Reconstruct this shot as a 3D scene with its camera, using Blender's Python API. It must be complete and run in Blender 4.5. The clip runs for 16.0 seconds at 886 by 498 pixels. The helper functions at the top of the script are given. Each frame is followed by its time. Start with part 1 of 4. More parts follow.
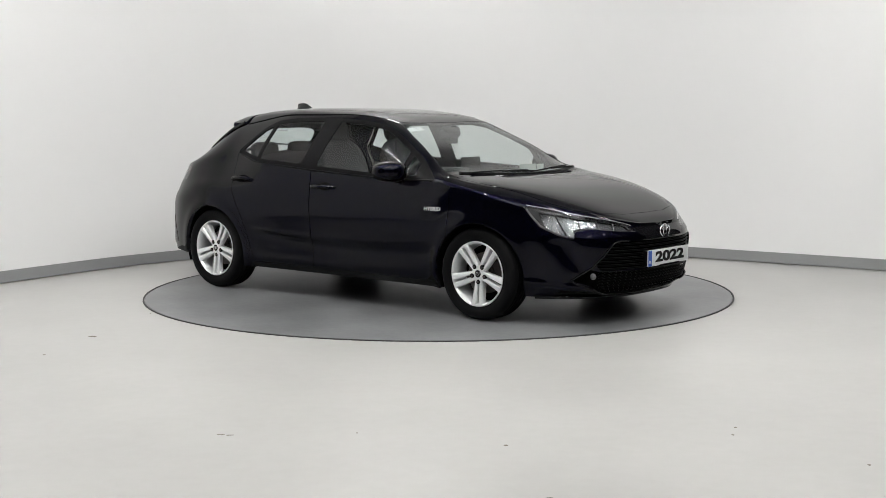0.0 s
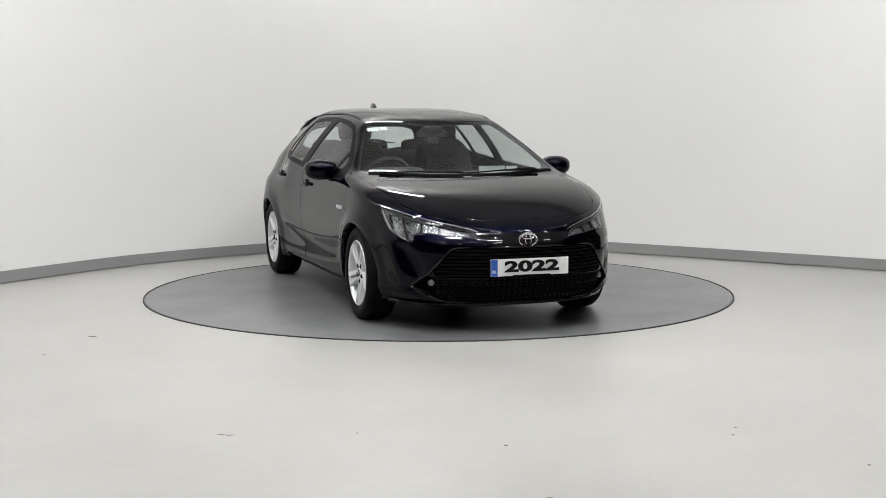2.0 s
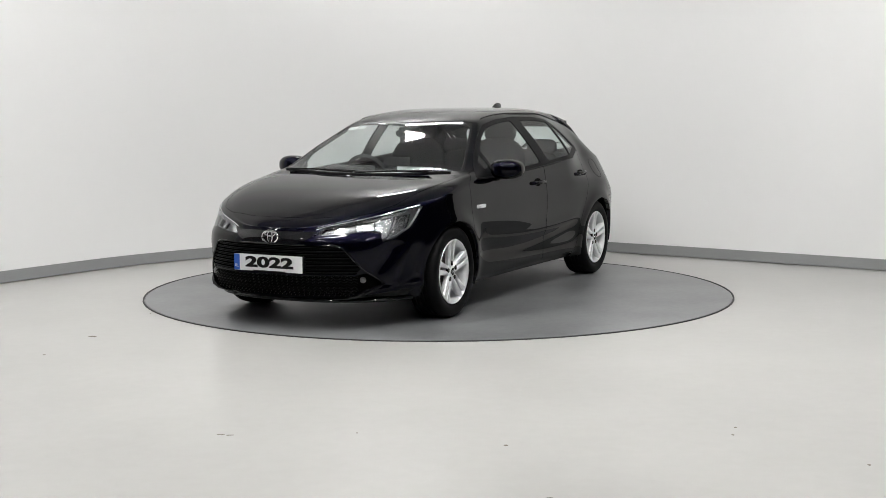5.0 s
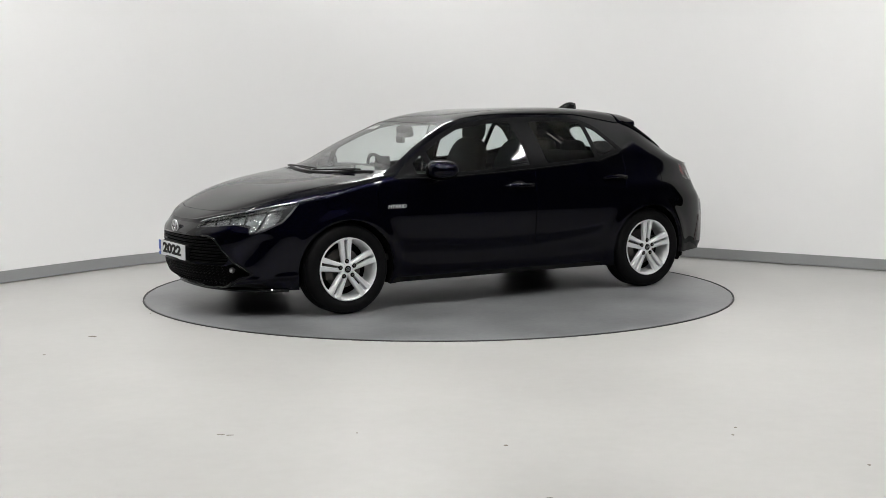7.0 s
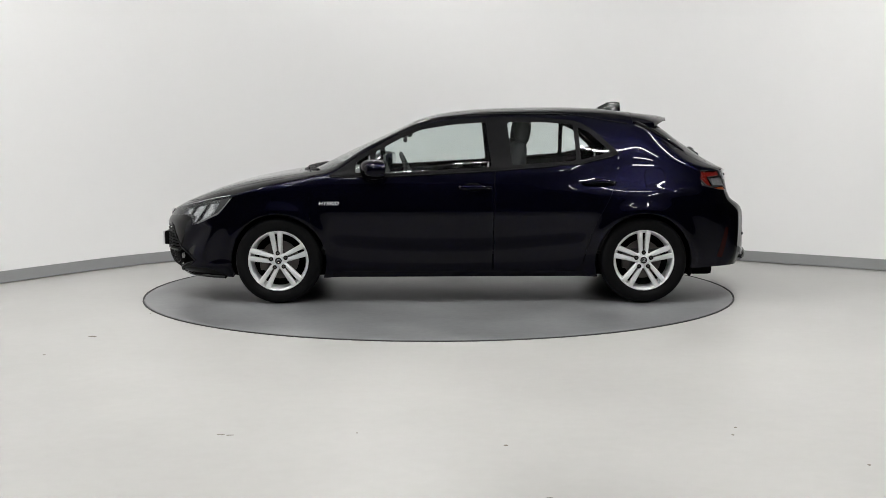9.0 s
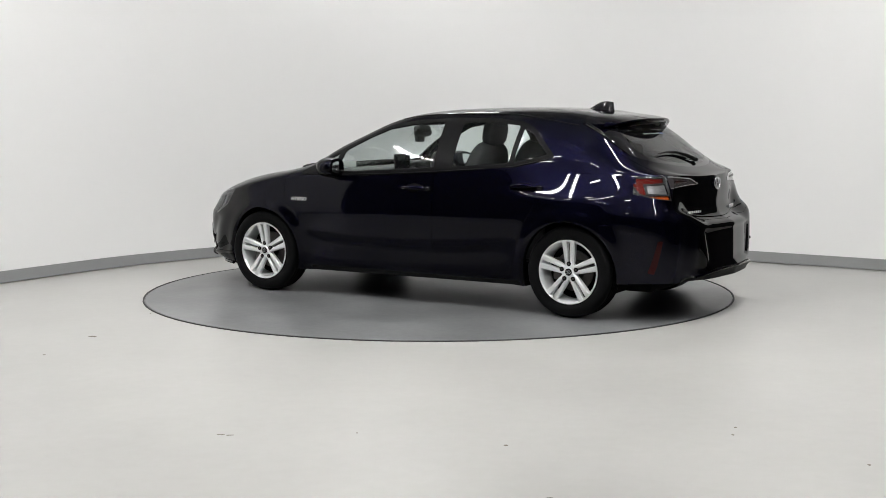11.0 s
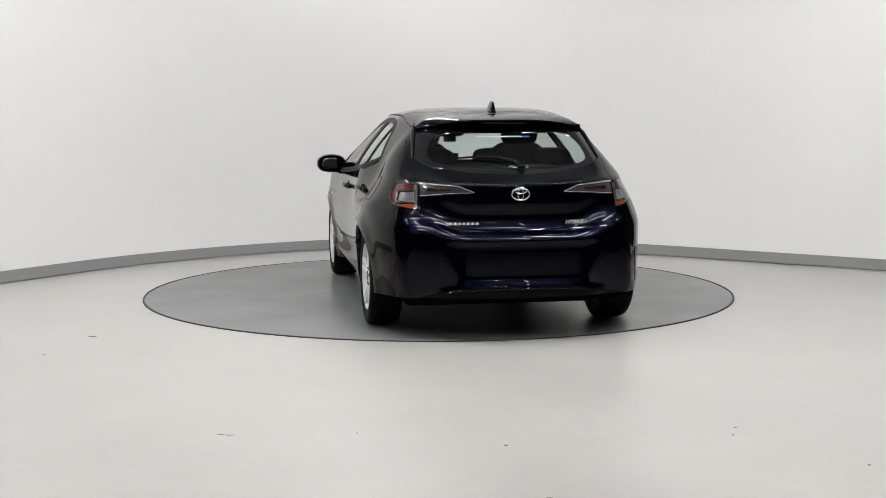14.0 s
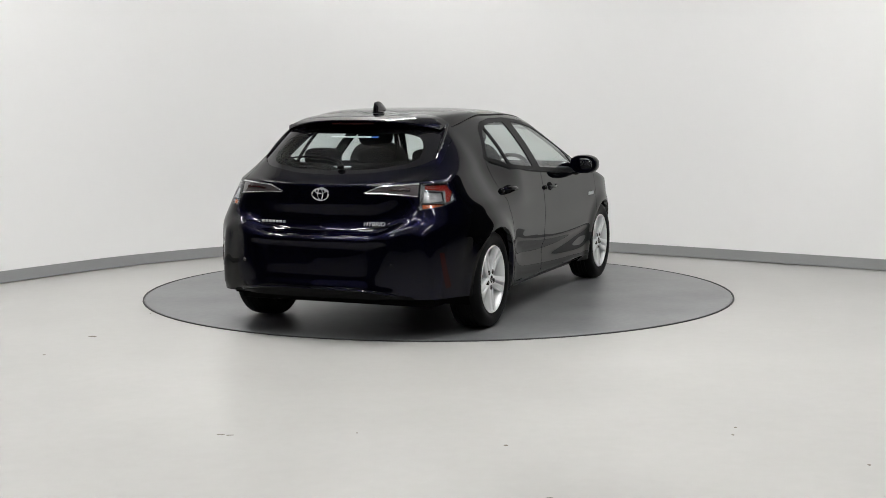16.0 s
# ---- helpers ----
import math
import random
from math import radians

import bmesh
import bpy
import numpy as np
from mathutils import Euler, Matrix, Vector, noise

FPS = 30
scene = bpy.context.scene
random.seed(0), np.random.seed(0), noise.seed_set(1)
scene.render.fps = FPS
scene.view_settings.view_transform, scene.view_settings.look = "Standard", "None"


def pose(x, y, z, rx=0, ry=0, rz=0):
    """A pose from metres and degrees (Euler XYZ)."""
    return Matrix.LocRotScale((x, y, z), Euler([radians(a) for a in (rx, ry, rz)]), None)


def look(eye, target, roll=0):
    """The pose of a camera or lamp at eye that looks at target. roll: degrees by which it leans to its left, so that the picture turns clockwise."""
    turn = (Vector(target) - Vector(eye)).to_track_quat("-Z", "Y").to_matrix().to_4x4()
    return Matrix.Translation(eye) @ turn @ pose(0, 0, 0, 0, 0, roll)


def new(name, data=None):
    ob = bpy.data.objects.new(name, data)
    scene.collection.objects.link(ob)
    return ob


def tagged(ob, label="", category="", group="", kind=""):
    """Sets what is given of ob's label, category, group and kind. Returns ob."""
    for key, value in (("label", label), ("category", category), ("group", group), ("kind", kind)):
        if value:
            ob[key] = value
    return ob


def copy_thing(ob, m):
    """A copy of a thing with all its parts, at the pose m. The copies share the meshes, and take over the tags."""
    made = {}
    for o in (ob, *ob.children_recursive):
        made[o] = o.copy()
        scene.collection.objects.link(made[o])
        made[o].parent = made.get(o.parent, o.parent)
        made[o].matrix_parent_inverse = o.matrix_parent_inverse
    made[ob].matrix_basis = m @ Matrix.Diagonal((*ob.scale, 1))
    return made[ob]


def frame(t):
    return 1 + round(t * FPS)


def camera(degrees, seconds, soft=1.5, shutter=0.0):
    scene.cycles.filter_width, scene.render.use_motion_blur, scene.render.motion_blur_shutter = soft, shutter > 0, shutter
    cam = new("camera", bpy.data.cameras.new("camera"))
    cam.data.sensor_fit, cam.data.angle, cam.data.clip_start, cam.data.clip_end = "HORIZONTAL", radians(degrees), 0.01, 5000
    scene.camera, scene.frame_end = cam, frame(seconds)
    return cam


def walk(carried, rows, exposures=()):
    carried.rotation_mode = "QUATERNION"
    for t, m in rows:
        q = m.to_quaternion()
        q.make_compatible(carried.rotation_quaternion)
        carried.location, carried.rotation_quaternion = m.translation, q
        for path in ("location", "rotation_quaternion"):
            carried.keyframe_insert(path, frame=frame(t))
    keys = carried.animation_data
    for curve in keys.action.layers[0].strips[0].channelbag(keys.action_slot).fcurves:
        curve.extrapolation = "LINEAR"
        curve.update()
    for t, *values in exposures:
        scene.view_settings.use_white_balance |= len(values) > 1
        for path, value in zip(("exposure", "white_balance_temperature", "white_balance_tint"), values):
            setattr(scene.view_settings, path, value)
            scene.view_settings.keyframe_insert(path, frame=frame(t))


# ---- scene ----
# camera: fixed on a stand, looking slightly down at the turntable
cam = camera(37.9, 16.0, soft=0.65)
EYE = Vector((0.0, -9.963, 1.400))
PITCH, YAW = radians(6.205), radians(0.197)
AIM = EYE + Vector((math.sin(YAW) * math.cos(PITCH), math.cos(YAW) * math.cos(PITCH), -math.sin(PITCH)))
STAND = look(EYE, AIM, -0.183)
walk(cam, [(0.0, STAND), (16.0, STAND)])
scene.view_settings.exposure = 0.0

# ---------------------------------------------------------------- world
world = bpy.data.worlds.new("studio_world")
world.use_nodes = True
world.node_tree.nodes["Background"].inputs[0].default_value = (0.8, 0.85, 0.9, 1)
world.node_tree.nodes["Background"].inputs[1].default_value = 0.02
scene.world = world
LIGHT = 107.0


# ---------------------------------------------------------------- materials
def material(name, colour, rough=0.5, metal=0.0, coat=0.0, spec=0.5, vary=0.0, scale=8.0, bump=0.0, bump_scale=200.0, rough_vary=0.0, flecks=0.0):
    """A principled material with colour variation at two scales, and fine relief."""
    m = bpy.data.materials.new(name)
    m.use_nodes = True
    nt = m.node_tree
    p = nt.nodes["Principled BSDF"]
    p.inputs["Base Color"].default_value = (*colour, 1)
    p.inputs["Roughness"].default_value = rough
    p.inputs["Metallic"].default_value = metal
    p.inputs["Specular IOR Level"].default_value = spec
    p.inputs["Coat Weight"].default_value = coat
    p.inputs["Coat Roughness"].default_value = 0.02
    co = nt.nodes.new("ShaderNodeTexCoord")
    if vary:
        a, b = nt.nodes.new("ShaderNodeTexNoise"), nt.nodes.new("ShaderNodeTexNoise")
        a.inputs["Scale"].default_value, b.inputs["Scale"].default_value = scale, scale * 14
        a.inputs["Detail"].default_value, b.inputs["Detail"].default_value = 6, 3
        add = nt.nodes.new("ShaderNodeMath")
        add.operation = "MULTIPLY_ADD"
        add.inputs[1].default_value = 0.35
        ramp = nt.nodes.new("ShaderNodeMapRange")
        ramp.inputs["From Min"].default_value, ramp.inputs["From Max"].default_value = 0.175, 1.175
        ramp.inputs["To Min"].default_value, ramp.inputs["To Max"].default_value = 1 - vary, 1 + vary
        mix = nt.nodes.new("ShaderNodeVectorMath")
        mix.operation = "SCALE"
        mix.inputs[0].default_value = colour
        for n in (a, b):
            nt.links.new(co.outputs["Object"], n.inputs["Vector"])
        nt.links.new(b.outputs["Fac"], add.inputs[0])
        nt.links.new(a.outputs["Fac"], add.inputs[2])
        nt.links.new(add.outputs[0], ramp.inputs["Value"])
        nt.links.new(ramp.outputs[0], mix.inputs["Scale"])
        nt.links.new(mix.outputs[0], p.inputs["Base Color"])
        if rough_vary:
            r2 = nt.nodes.new("ShaderNodeMapRange")
            r2.inputs["From Min"].default_value, r2.inputs["From Max"].default_value = 0.175, 1.175
            r2.inputs["To Min"].default_value, r2.inputs["To Max"].default_value = rough - rough_vary, rough + rough_vary
            nt.links.new(add.outputs[0], r2.inputs["Value"])
            nt.links.new(r2.outputs[0], p.inputs["Roughness"])
    if bump:
        n = nt.nodes.new("ShaderNodeTexNoise")
        n.inputs["Scale"].default_value, n.inputs["Detail"].default_value = bump_scale, 4
        bp = nt.nodes.new("ShaderNodeBump")
        bp.inputs["Strength"].default_value, bp.inputs["Distance"].default_value = bump, 0.002
        nt.links.new(co.outputs["Object"], n.inputs["Vector"])
        nt.links.new(n.outputs["Fac"], bp.inputs["Height"])
        nt.links.new(bp.outputs[0], p.inputs["Normal"])
    if flecks:
        v = nt.nodes.new("ShaderNodeTexVoronoi")
        v.inputs["Scale"].default_value = 900
        h = nt.nodes.new("ShaderNodeVectorMath")
        h.operation = "MULTIPLY_ADD"
        h.inputs[1].default_value = [c * flecks for c in colour]
        h.inputs[2].default_value = [c * (1 - flecks / 2) for c in colour]
        nt.links.new(co.outputs["Object"], v.inputs["Vector"])
        nt.links.new(v.outputs["Color"], h.inputs[0])
        nt.links.new(h.outputs[0], p.inputs["Base Color"])
    return m


def glass(name, tint, ior=1.45, rough=0.0):
    """A thin pane: tinted see-through with a gloss that grows at grazing angles."""
    m = bpy.data.materials.new(name)
    m.use_nodes = True
    nt = m.node_tree
    nt.nodes.remove(nt.nodes["Principled BSDF"])
    out = nt.nodes["Material Output"]
    tr, gl, mix, fr, up, sc = (nt.nodes.new("ShaderNode" + k) for k in ("BsdfTransparent", "BsdfGlossy", "MixShader", "LayerWeight", "Math", "Math"))
    tr.inputs[0].default_value = (*tint, 1)
    gl.inputs["Roughness"].default_value = rough
    up.operation, sc.operation = "POWER", "MULTIPLY_ADD"
    up.inputs[1].default_value = 5.0
    sc.inputs[1].default_value, sc.inputs[2].default_value = 0.95, ((ior - 1) / (ior + 1)) ** 2
    fr.inputs[0].default_value = 0.5
    nt.links.new(fr.outputs["Facing"], up.inputs[0])
    nt.links.new(up.outputs[0], sc.inputs[0])
    nt.links.new(sc.outputs[0], mix.inputs[0])
    nt.links.new(tr.outputs[0], mix.inputs[1])
    nt.links.new(gl.outputs[0], mix.inputs[2])
    nt.links.new(mix.outputs[0], out.inputs[0])
    return m


def glow(name, colour, strength):
    m = bpy.data.materials.new(name)
    m.use_nodes = True
    p = m.node_tree.nodes["Principled BSDF"]
    p.inputs["Base Color"].default_value = (*colour, 1)
    p.inputs["Emission Color"].default_value = (*colour, 1)
    p.inputs["Emission Strength"].default_value = strength
    return m


WALL = material("white_wall_paint", (0.80, 0.80, 0.80), 0.75, vary=0.02, scale=0.7, bump=0.05, bump_scale=60)
FLOOR = material("cream_epoxy_floor", (0.388, 0.385, 0.373), 0.335, vary=0.18, scale=0.9, bump=0.03, bump_scale=25, rough_vary=0.03)
SKIRT = material("grey_skirting_paint", (0.26, 0.265, 0.27), 0.5, vary=0.06, scale=2)
TABLE = material("grey_turntable_paint", (0.138, 0.142, 0.146), 0.345, vary=0.85, scale=1.6, bump=0.02, bump_scale=90, rough_vary=0.04)
DARK_EDGE = material("black_rubber_edge", (0.012, 0.012, 0.012), 0.6)
CEILING = material("grey_ceiling_paint", (0.66, 0.66, 0.662), 0.8, vary=0.08, scale=2)
BACK = material("charcoal_unseen_surround", (0.02, 0.02, 0.022), 0.9, vary=0.15, scale=3)
SPECK = material("dark_floor_speck", (0.16, 0.14, 0.11), 0.6)
TUBE = glow("light_diffuser", (1.0, 0.99, 0.97), LIGHT)
HOUSING = material("white_metal_housing", (0.75, 0.75, 0.75), 0.4)
PAINT = material("midnight_blue_car_paint", (0.0022, 0.0022, 0.0082), 0.36, metal=1.0, coat=1.0, flecks=0.6)
PAINT_BSDF = PAINT.node_tree.nodes["Principled BSDF"]
PAINT_BSDF.inputs["Specular Tint"].default_value = (0.004, 0.004, 0.012, 1)
PAINT_BSDF.inputs["Coat IOR"].default_value = 1.28
PAINT_BSDF.inputs["Coat Weight"].default_value = 0.95
PAINT_BSDF.inputs["Coat Roughness"].default_value = 0.0
BLACK = material("gloss_black_trim", (0.004, 0.004, 0.005), 0.04, spec=0.34)
SATIN = material("satin_black_plastic", (0.004, 0.004, 0.0045), 0.4, spec=0.05, bump=0.05, bump_scale=400)
VOID = material("underside_black", (0.003, 0.003, 0.003), 0.9, spec=0.05)
TYRE = material("tyre_rubber", (0.0045, 0.0045, 0.005), 0.55, spec=0.08, vary=0.2, scale=6, bump=0.1, bump_scale=300)
ALLOY = material("silver_alloy", (0.78, 0.79, 0.80), 0.33, metal=0.45, vary=0.05, scale=10)
STEEL = material("brake_steel", (0.12, 0.11, 0.105), 0.5, metal=0.8, vary=0.2, scale=12)
CHROME = material("chrome", (0.75, 0.76, 0.78), 0.09, metal=1.0)
FABRIC = material("dark_seat_fabric", (0.018, 0.018, 0.02), 0.9, vary=0.2, scale=20)
DASH = material("soft_black_dash", (0.014, 0.014, 0.015), 0.6, vary=0.15, scale=6)
WINDOW = glass("tinted_side_glass", (0.84, 0.89, 0.88))
SCREEN = glass("windscreen_glass", (0.86, 0.91, 0.90), 1.75)
REARGLASS = glass("privacy_rear_glass", (0.80, 0.86, 0.85))
LENS = glass("clear_lamp_lens", (0.92, 0.93, 0.94))
REDLENS = material("red_lamp_plastic", (0.13, 0.010, 0.007), 0.12, spec=0.3)
DEEPRED = material("deep_red_reflector", (0.018, 0.002, 0.002), 0.25, spec=0.15)
DIMRED = material("dark_red_lamp_plastic", (0.012, 0.002, 0.002), 0.2, spec=0.2)
AMBER = material("orange_lamp_plastic", (0.55, 0.10, 0.02), 0.15, coat=1.0)
SMOKE = material("smoked_lamp_plastic", (0.045, 0.04, 0.042), 0.08, coat=1.0)
REFLECTOR = material("silvered_reflector", (0.50, 0.51, 0.52), 0.16, metal=0.9, vary=0.8, scale=22, bump=1.0, bump_scale=110)
WHITE = material("white_plate", (0.72, 0.73, 0.74), 0.35)
PLATE_BLUE = material("blue_plate_band", (0.02, 0.09, 0.42), 0.4)
INK = material("black_ink", (0.006, 0.006, 0.006), 0.5, spec=0.1)
PAPER = material("paper_disc", (0.55, 0.58, 0.56), 0.7)


# ---------------------------------------------------------------- builders
def mesh_of(name, bm):
    me = bpy.data.meshes.new(name)
    bm.to_mesh(me)
    bm.free()
    return me


def part(name, bm, mat, parent, label="", smooth=True, angle=35):
    """Links a bmesh (or mesh) as one mesh object under a thing or a part."""
    me = bm if isinstance(bm, bpy.types.Mesh) else mesh_of(name, bm)
    if not me.materials:
        me.materials.append(mat)
    if smooth:
        me.shade_smooth()
        if angle:
            me.set_sharp_from_angle(angle=radians(angle))
    ob = new(name, me)
    if parent:
        ob.parent = parent
    if label:
        ob["label"] = label
    return ob


def box(size, at=(0, 0, 0), bevel=0.0, seg=2, turn=None, taper=None):
    bm = bmesh.new()
    bmesh.ops.create_cube(bm, size=1)
    bmesh.ops.scale(bm, vec=size, verts=bm.verts)
    if taper:
        for v in bm.verts:
            if v.co.z > 0:
                v.co.x *= taper[0]
                v.co.y *= taper[1]
    if bevel:
        bmesh.ops.bevel(bm, geom=bm.edges[:], offset=bevel, segments=seg, profile=0.6, affect="EDGES")
    if turn is not None:
        bm.transform(turn)
    bmesh.ops.translate(bm, vec=at, verts=bm.verts)
    return bm


def join(*bms):
    """One bmesh out of several pieces of one part."""
    out = bmesh.new()
    for b in bms:
        me = mesh_of("piece", b)
        out.from_mesh(me)
        bpy.data.meshes.remove(me)
    return out


def lathe(profile, seg=48, close=False):
    """Turns a profile of (radius, y) round the y axis."""
    bm = bmesh.new()
    rings = []
    for i in range(seg):
        a = 2 * math.pi * i / seg
        rings.append([bm.verts.new((r * math.cos(a), y, r * math.sin(a))) for r, y in profile])
    n = len(profile)
    for i in range(seg):
        p, q = rings[i], rings[(i + 1) % seg]
        for j in range(n if close else n - 1):
            bm.faces.new((p[j], q[j], q[(j + 1) % n], p[(j + 1) % n]))
    bmesh.ops.recalc_face_normals(bm, faces=bm.faces)
    return bm


def tube(points, radius, sides=8):
    """A round rod along a run of points."""
    bm = bmesh.new()
    pts = [Vector(p) for p in points]
    rings = []
    for i, p in enumerate(pts):
        d = (pts[min(i + 1, len(pts) - 1)] - pts[max(i - 1, 0)]).normalized()
        u = d.orthogonal().normalized() if i == 0 else (rings_u - d * rings_u.dot(d)).normalized()
        rings_u = u
        w = d.cross(u)
        r = radius[i] if isinstance(radius, (list, tuple)) else radius
        rings.append([bm.verts.new(p + (u * math.cos(2 * math.pi * k / sides) + w * math.sin(2 * math.pi * k / sides)) * r) for k in range(sides)])
    for a, b in zip(rings, rings[1:]):
        for k in range(sides):
            bm.faces.new((a[k], a[(k + 1) % sides], b[(k + 1) % sides], b[k]))
    bm.faces.new(rings[0][::-1])
    bm.faces.new(rings[-1])
    return bm


def slab(outline, depth, to=None, bevel=0.0):
    """A plate of an outline in x, z, as deep as given along y (from 0 to -depth)."""
    bm = bmesh.new()
    f = bm.faces.new([bm.verts.new((x, 0, z)) for x, z in outline])
    r = bmesh.ops.extrude_face_region(bm, geom=[f])
    bmesh.ops.translate(bm, vec=(0, -depth, 0), verts=[v for v in r["geom"] if isinstance(v, bmesh.types.BMVert)])
    bmesh.ops.recalc_face_normals(bm, faces=bm.faces)
    if bevel:
        bmesh.ops.bevel(bm, geom=bm.edges[:], offset=bevel, segments=2, affect="EDGES")
    if to is not None:
        bm.transform(to)
    return bm


def lettering(text, size, shear=0.0, depth=0.0015, wide=1.0, bold=0.0):
    """Raised letters in the built-in font, standing in x, z, centred."""
    cu = bpy.data.curves.new("letters", "FONT")
    cu.body, cu.size, cu.shear, cu.extrude, cu.offset = text, size, shear, depth, bold
    cu.align_x, cu.align_y = "CENTER", "CENTER"
    ob = new("letters", cu)
    me = bpy.data.meshes.new_from_object(ob.evaluated_get(bpy.context.evaluated_depsgraph_get()))
    bpy.data.objects.remove(ob)
    me.transform(Matrix.Rotation(math.pi / 2, 4, "X") @ Matrix.Diagonal((wide, 1, 1, 1)))
    me.materials.clear()
    return me


def curve(pairs, soft=0.0):
    """A smooth monotone run through (x, value) pairs, its bends eased over a width of soft."""
    xs, ys = np.array(sorted(pairs)).T
    h, d = np.diff(xs), np.diff(ys) / np.diff(xs)
    m = np.concatenate([[d[0]], (d[:-1] + d[1:]) / 2, [d[-1]]])
    for i in range(1, len(m) - 1):
        m[i] = 0 if d[i - 1] * d[i] <= 0 else 2 * d[i - 1] * d[i] / (d[i - 1] + d[i])

    def at(x):
        x = min(max(x, xs[0]), xs[-1])
        i = min(int(np.searchsorted(xs, x, "right")) - 1, len(h) - 1)
        t = (x - xs[i]) / h[i]
        return float((1 + 2 * t) * (1 - t) ** 2 * ys[i] + t * (1 - t) ** 2 * h[i] * m[i] + t * t * (3 - 2 * t) * ys[i + 1] - t * t * (1 - t) * h[i] * m[i + 1])

    def eased(x):
        w = min(soft, max(0.0, x - xs[0]), max(0.0, xs[-1] - x))
        if w < 1e-4:
            return at(x)
        return sum(at(x + w * k / 6) * (1 + math.cos(math.pi * k / 7)) for k in range(-6, 7)) / sum(1 + math.cos(math.pi * k / 7) for k in range(-6, 7))
    return eased if soft else at


def spline(points, steps):
    """A smooth closed or open run (Catmull-Rom) through plan points."""
    p = [Vector(q) for q in points]
    p = [2 * p[0] - p[1]] + p + [2 * p[-1] - p[-2]]
    out = []
    for i in range(1, len(p) - 2):
        for k in range(steps):
            t = k / steps
            out.append(0.5 * (2 * p[i] + (p[i + 1] - p[i - 1]) * t + (2 * p[i - 1] - 5 * p[i] + 4 * p[i + 1] - p[i + 2]) * t * t + (3 * p[i] - p[i - 1] - 3 * p[i + 1] + p[i + 2]) * t ** 3))
    return out + [p[-2]]


# ---------------------------------------------------------------- studio
CEIL = 4.7
WHITE_TOP = 4.4
# the curved wall's plan, from behind the camera round the far side and back
RUN = spline([(-5.6, -13.0), (-5.5, -8.0), (-5.1, -3.2), (-4.25, -0.75), (-3.42, 0.70), (-2.71, 1.71), (-1.79, 2.54), (-0.75, 3.08), (0.2, 3.20), (1.15, 2.93), (2.03, 2.38), (2.96, 1.72), (3.86, 1.07), (5.2, 0.05), (6.4, -1.5), (6.9, -4.5), (7.0, -8.5), (7.0, -13.0)], 8)


def strip(run, z0, z1, thick, inner=0.0):
    """A standing wall along a run of plan points, with its thickness outwards."""
    bm = bmesh.new()
    rows = []
    for i, p in enumerate(run):
        d = (run[min(i + 1, len(run) - 1)] - run[max(i - 1, 0)]).normalized()
        n = Vector((-d.y, d.x))
        a, b = p - n * inner, p + n * thick
        rows.append([bm.verts.new((*q, z)) for q, z in ((a, z0), (a, z1), (b, z1), (b, z0))])
    for r, s in zip(rows, rows[1:]):
        for k in range(4):
            bm.faces.new((r[k], r[(k + 1) % 4], s[(k + 1) % 4], s[k]))
    bm.faces.new(rows[0])
    bm.faces.new(rows[-1][::-1])
    bmesh.ops.recalc_face_normals(bm, faces=bm.faces)
    return bm


# unseen dark walls, added so the car's flanks reflect dark space
for name, run in (("wall_west", RUN[:20]), ("wall_east", RUN[99:])):
    tagged(part(name, strip(run, 0.0, CEIL, 0.15), BACK, None), "unseen dark charcoal side wall, added to keep the paint's reflections dark", "wall", kind="structure")
tagged(part("wall_curved", strip(RUN[19:100], 0.0, WHITE_TOP, 0.15), WALL, None), "smooth white painted curved studio wall", "wall", kind="structure")
# unseen band, added to limit how much white the bonnet mirrors
tagged(part("wall_upper", strip(RUN[19:100], WHITE_TOP + 0.004, CEIL, 0.15), CEILING, None), "unseen grey band added above the white curved wall", "wall", kind="structure")
tagged(part("baseboard", strip(RUN[19:100], 0.001, 0.096, -0.001, 0.014), SKIRT, None), "flat grey painted skirting board along the white wall", "baseboard", kind="structure")
# unseen end wall, stands in for the dark space behind the camera
tagged(part("wall_behind", box((14, 0.15, CEIL), (0.7, -13.1, CEIL / 2)), BACK, None, smooth=False), "unseen dark charcoal end wall, added for the dark space behind the camera", "wall", kind="structure")
tagged(part("floor", box((16, 19, 0.1), (0.7, -5.0, -0.056)), FLOOR, None, smooth=False), "glossy cream epoxy floor with faint scuffs", "floor", kind="structure")
# ceiling out of view, pale so bonnet and windscreen reflect grey
tagged(part("ceiling", box((16, 19, 0.1), (0.7, -5.0, CEIL + 0.05)), CEILING, None, smooth=False), "plain pale grey studio ceiling, out of view", "ceiling", kind="structure")


def ceiling_light(x, y, length, turn, wide=0.26, drop=0.0):
    e = new("ceiling_light")
    part("housing", box((wide, length, 0.06), (0, 0, 0.03), 0.008), HOUSING, e, smooth=False)
    part("diffuser", box((wide - 0.06, length - 0.06, 0.012), (0, 0, -0.006), 0.003), TUBE, e, "glowing white light strip", smooth=False)
    if drop:
        for end in (-0.35, 0.35):
            part("suspension_rod", tube([(0, end * length, 0.058), (0, end * length, 0.06 + drop)], 0.006, 6), HOUSING, e)
    e.matrix_world = pose(x, y, CEIL - 0.06 - drop, 0, 0, turn)
    return tagged(e, "long white strip light fixed under the ceiling", "ceiling light", "ceiling strip lights")


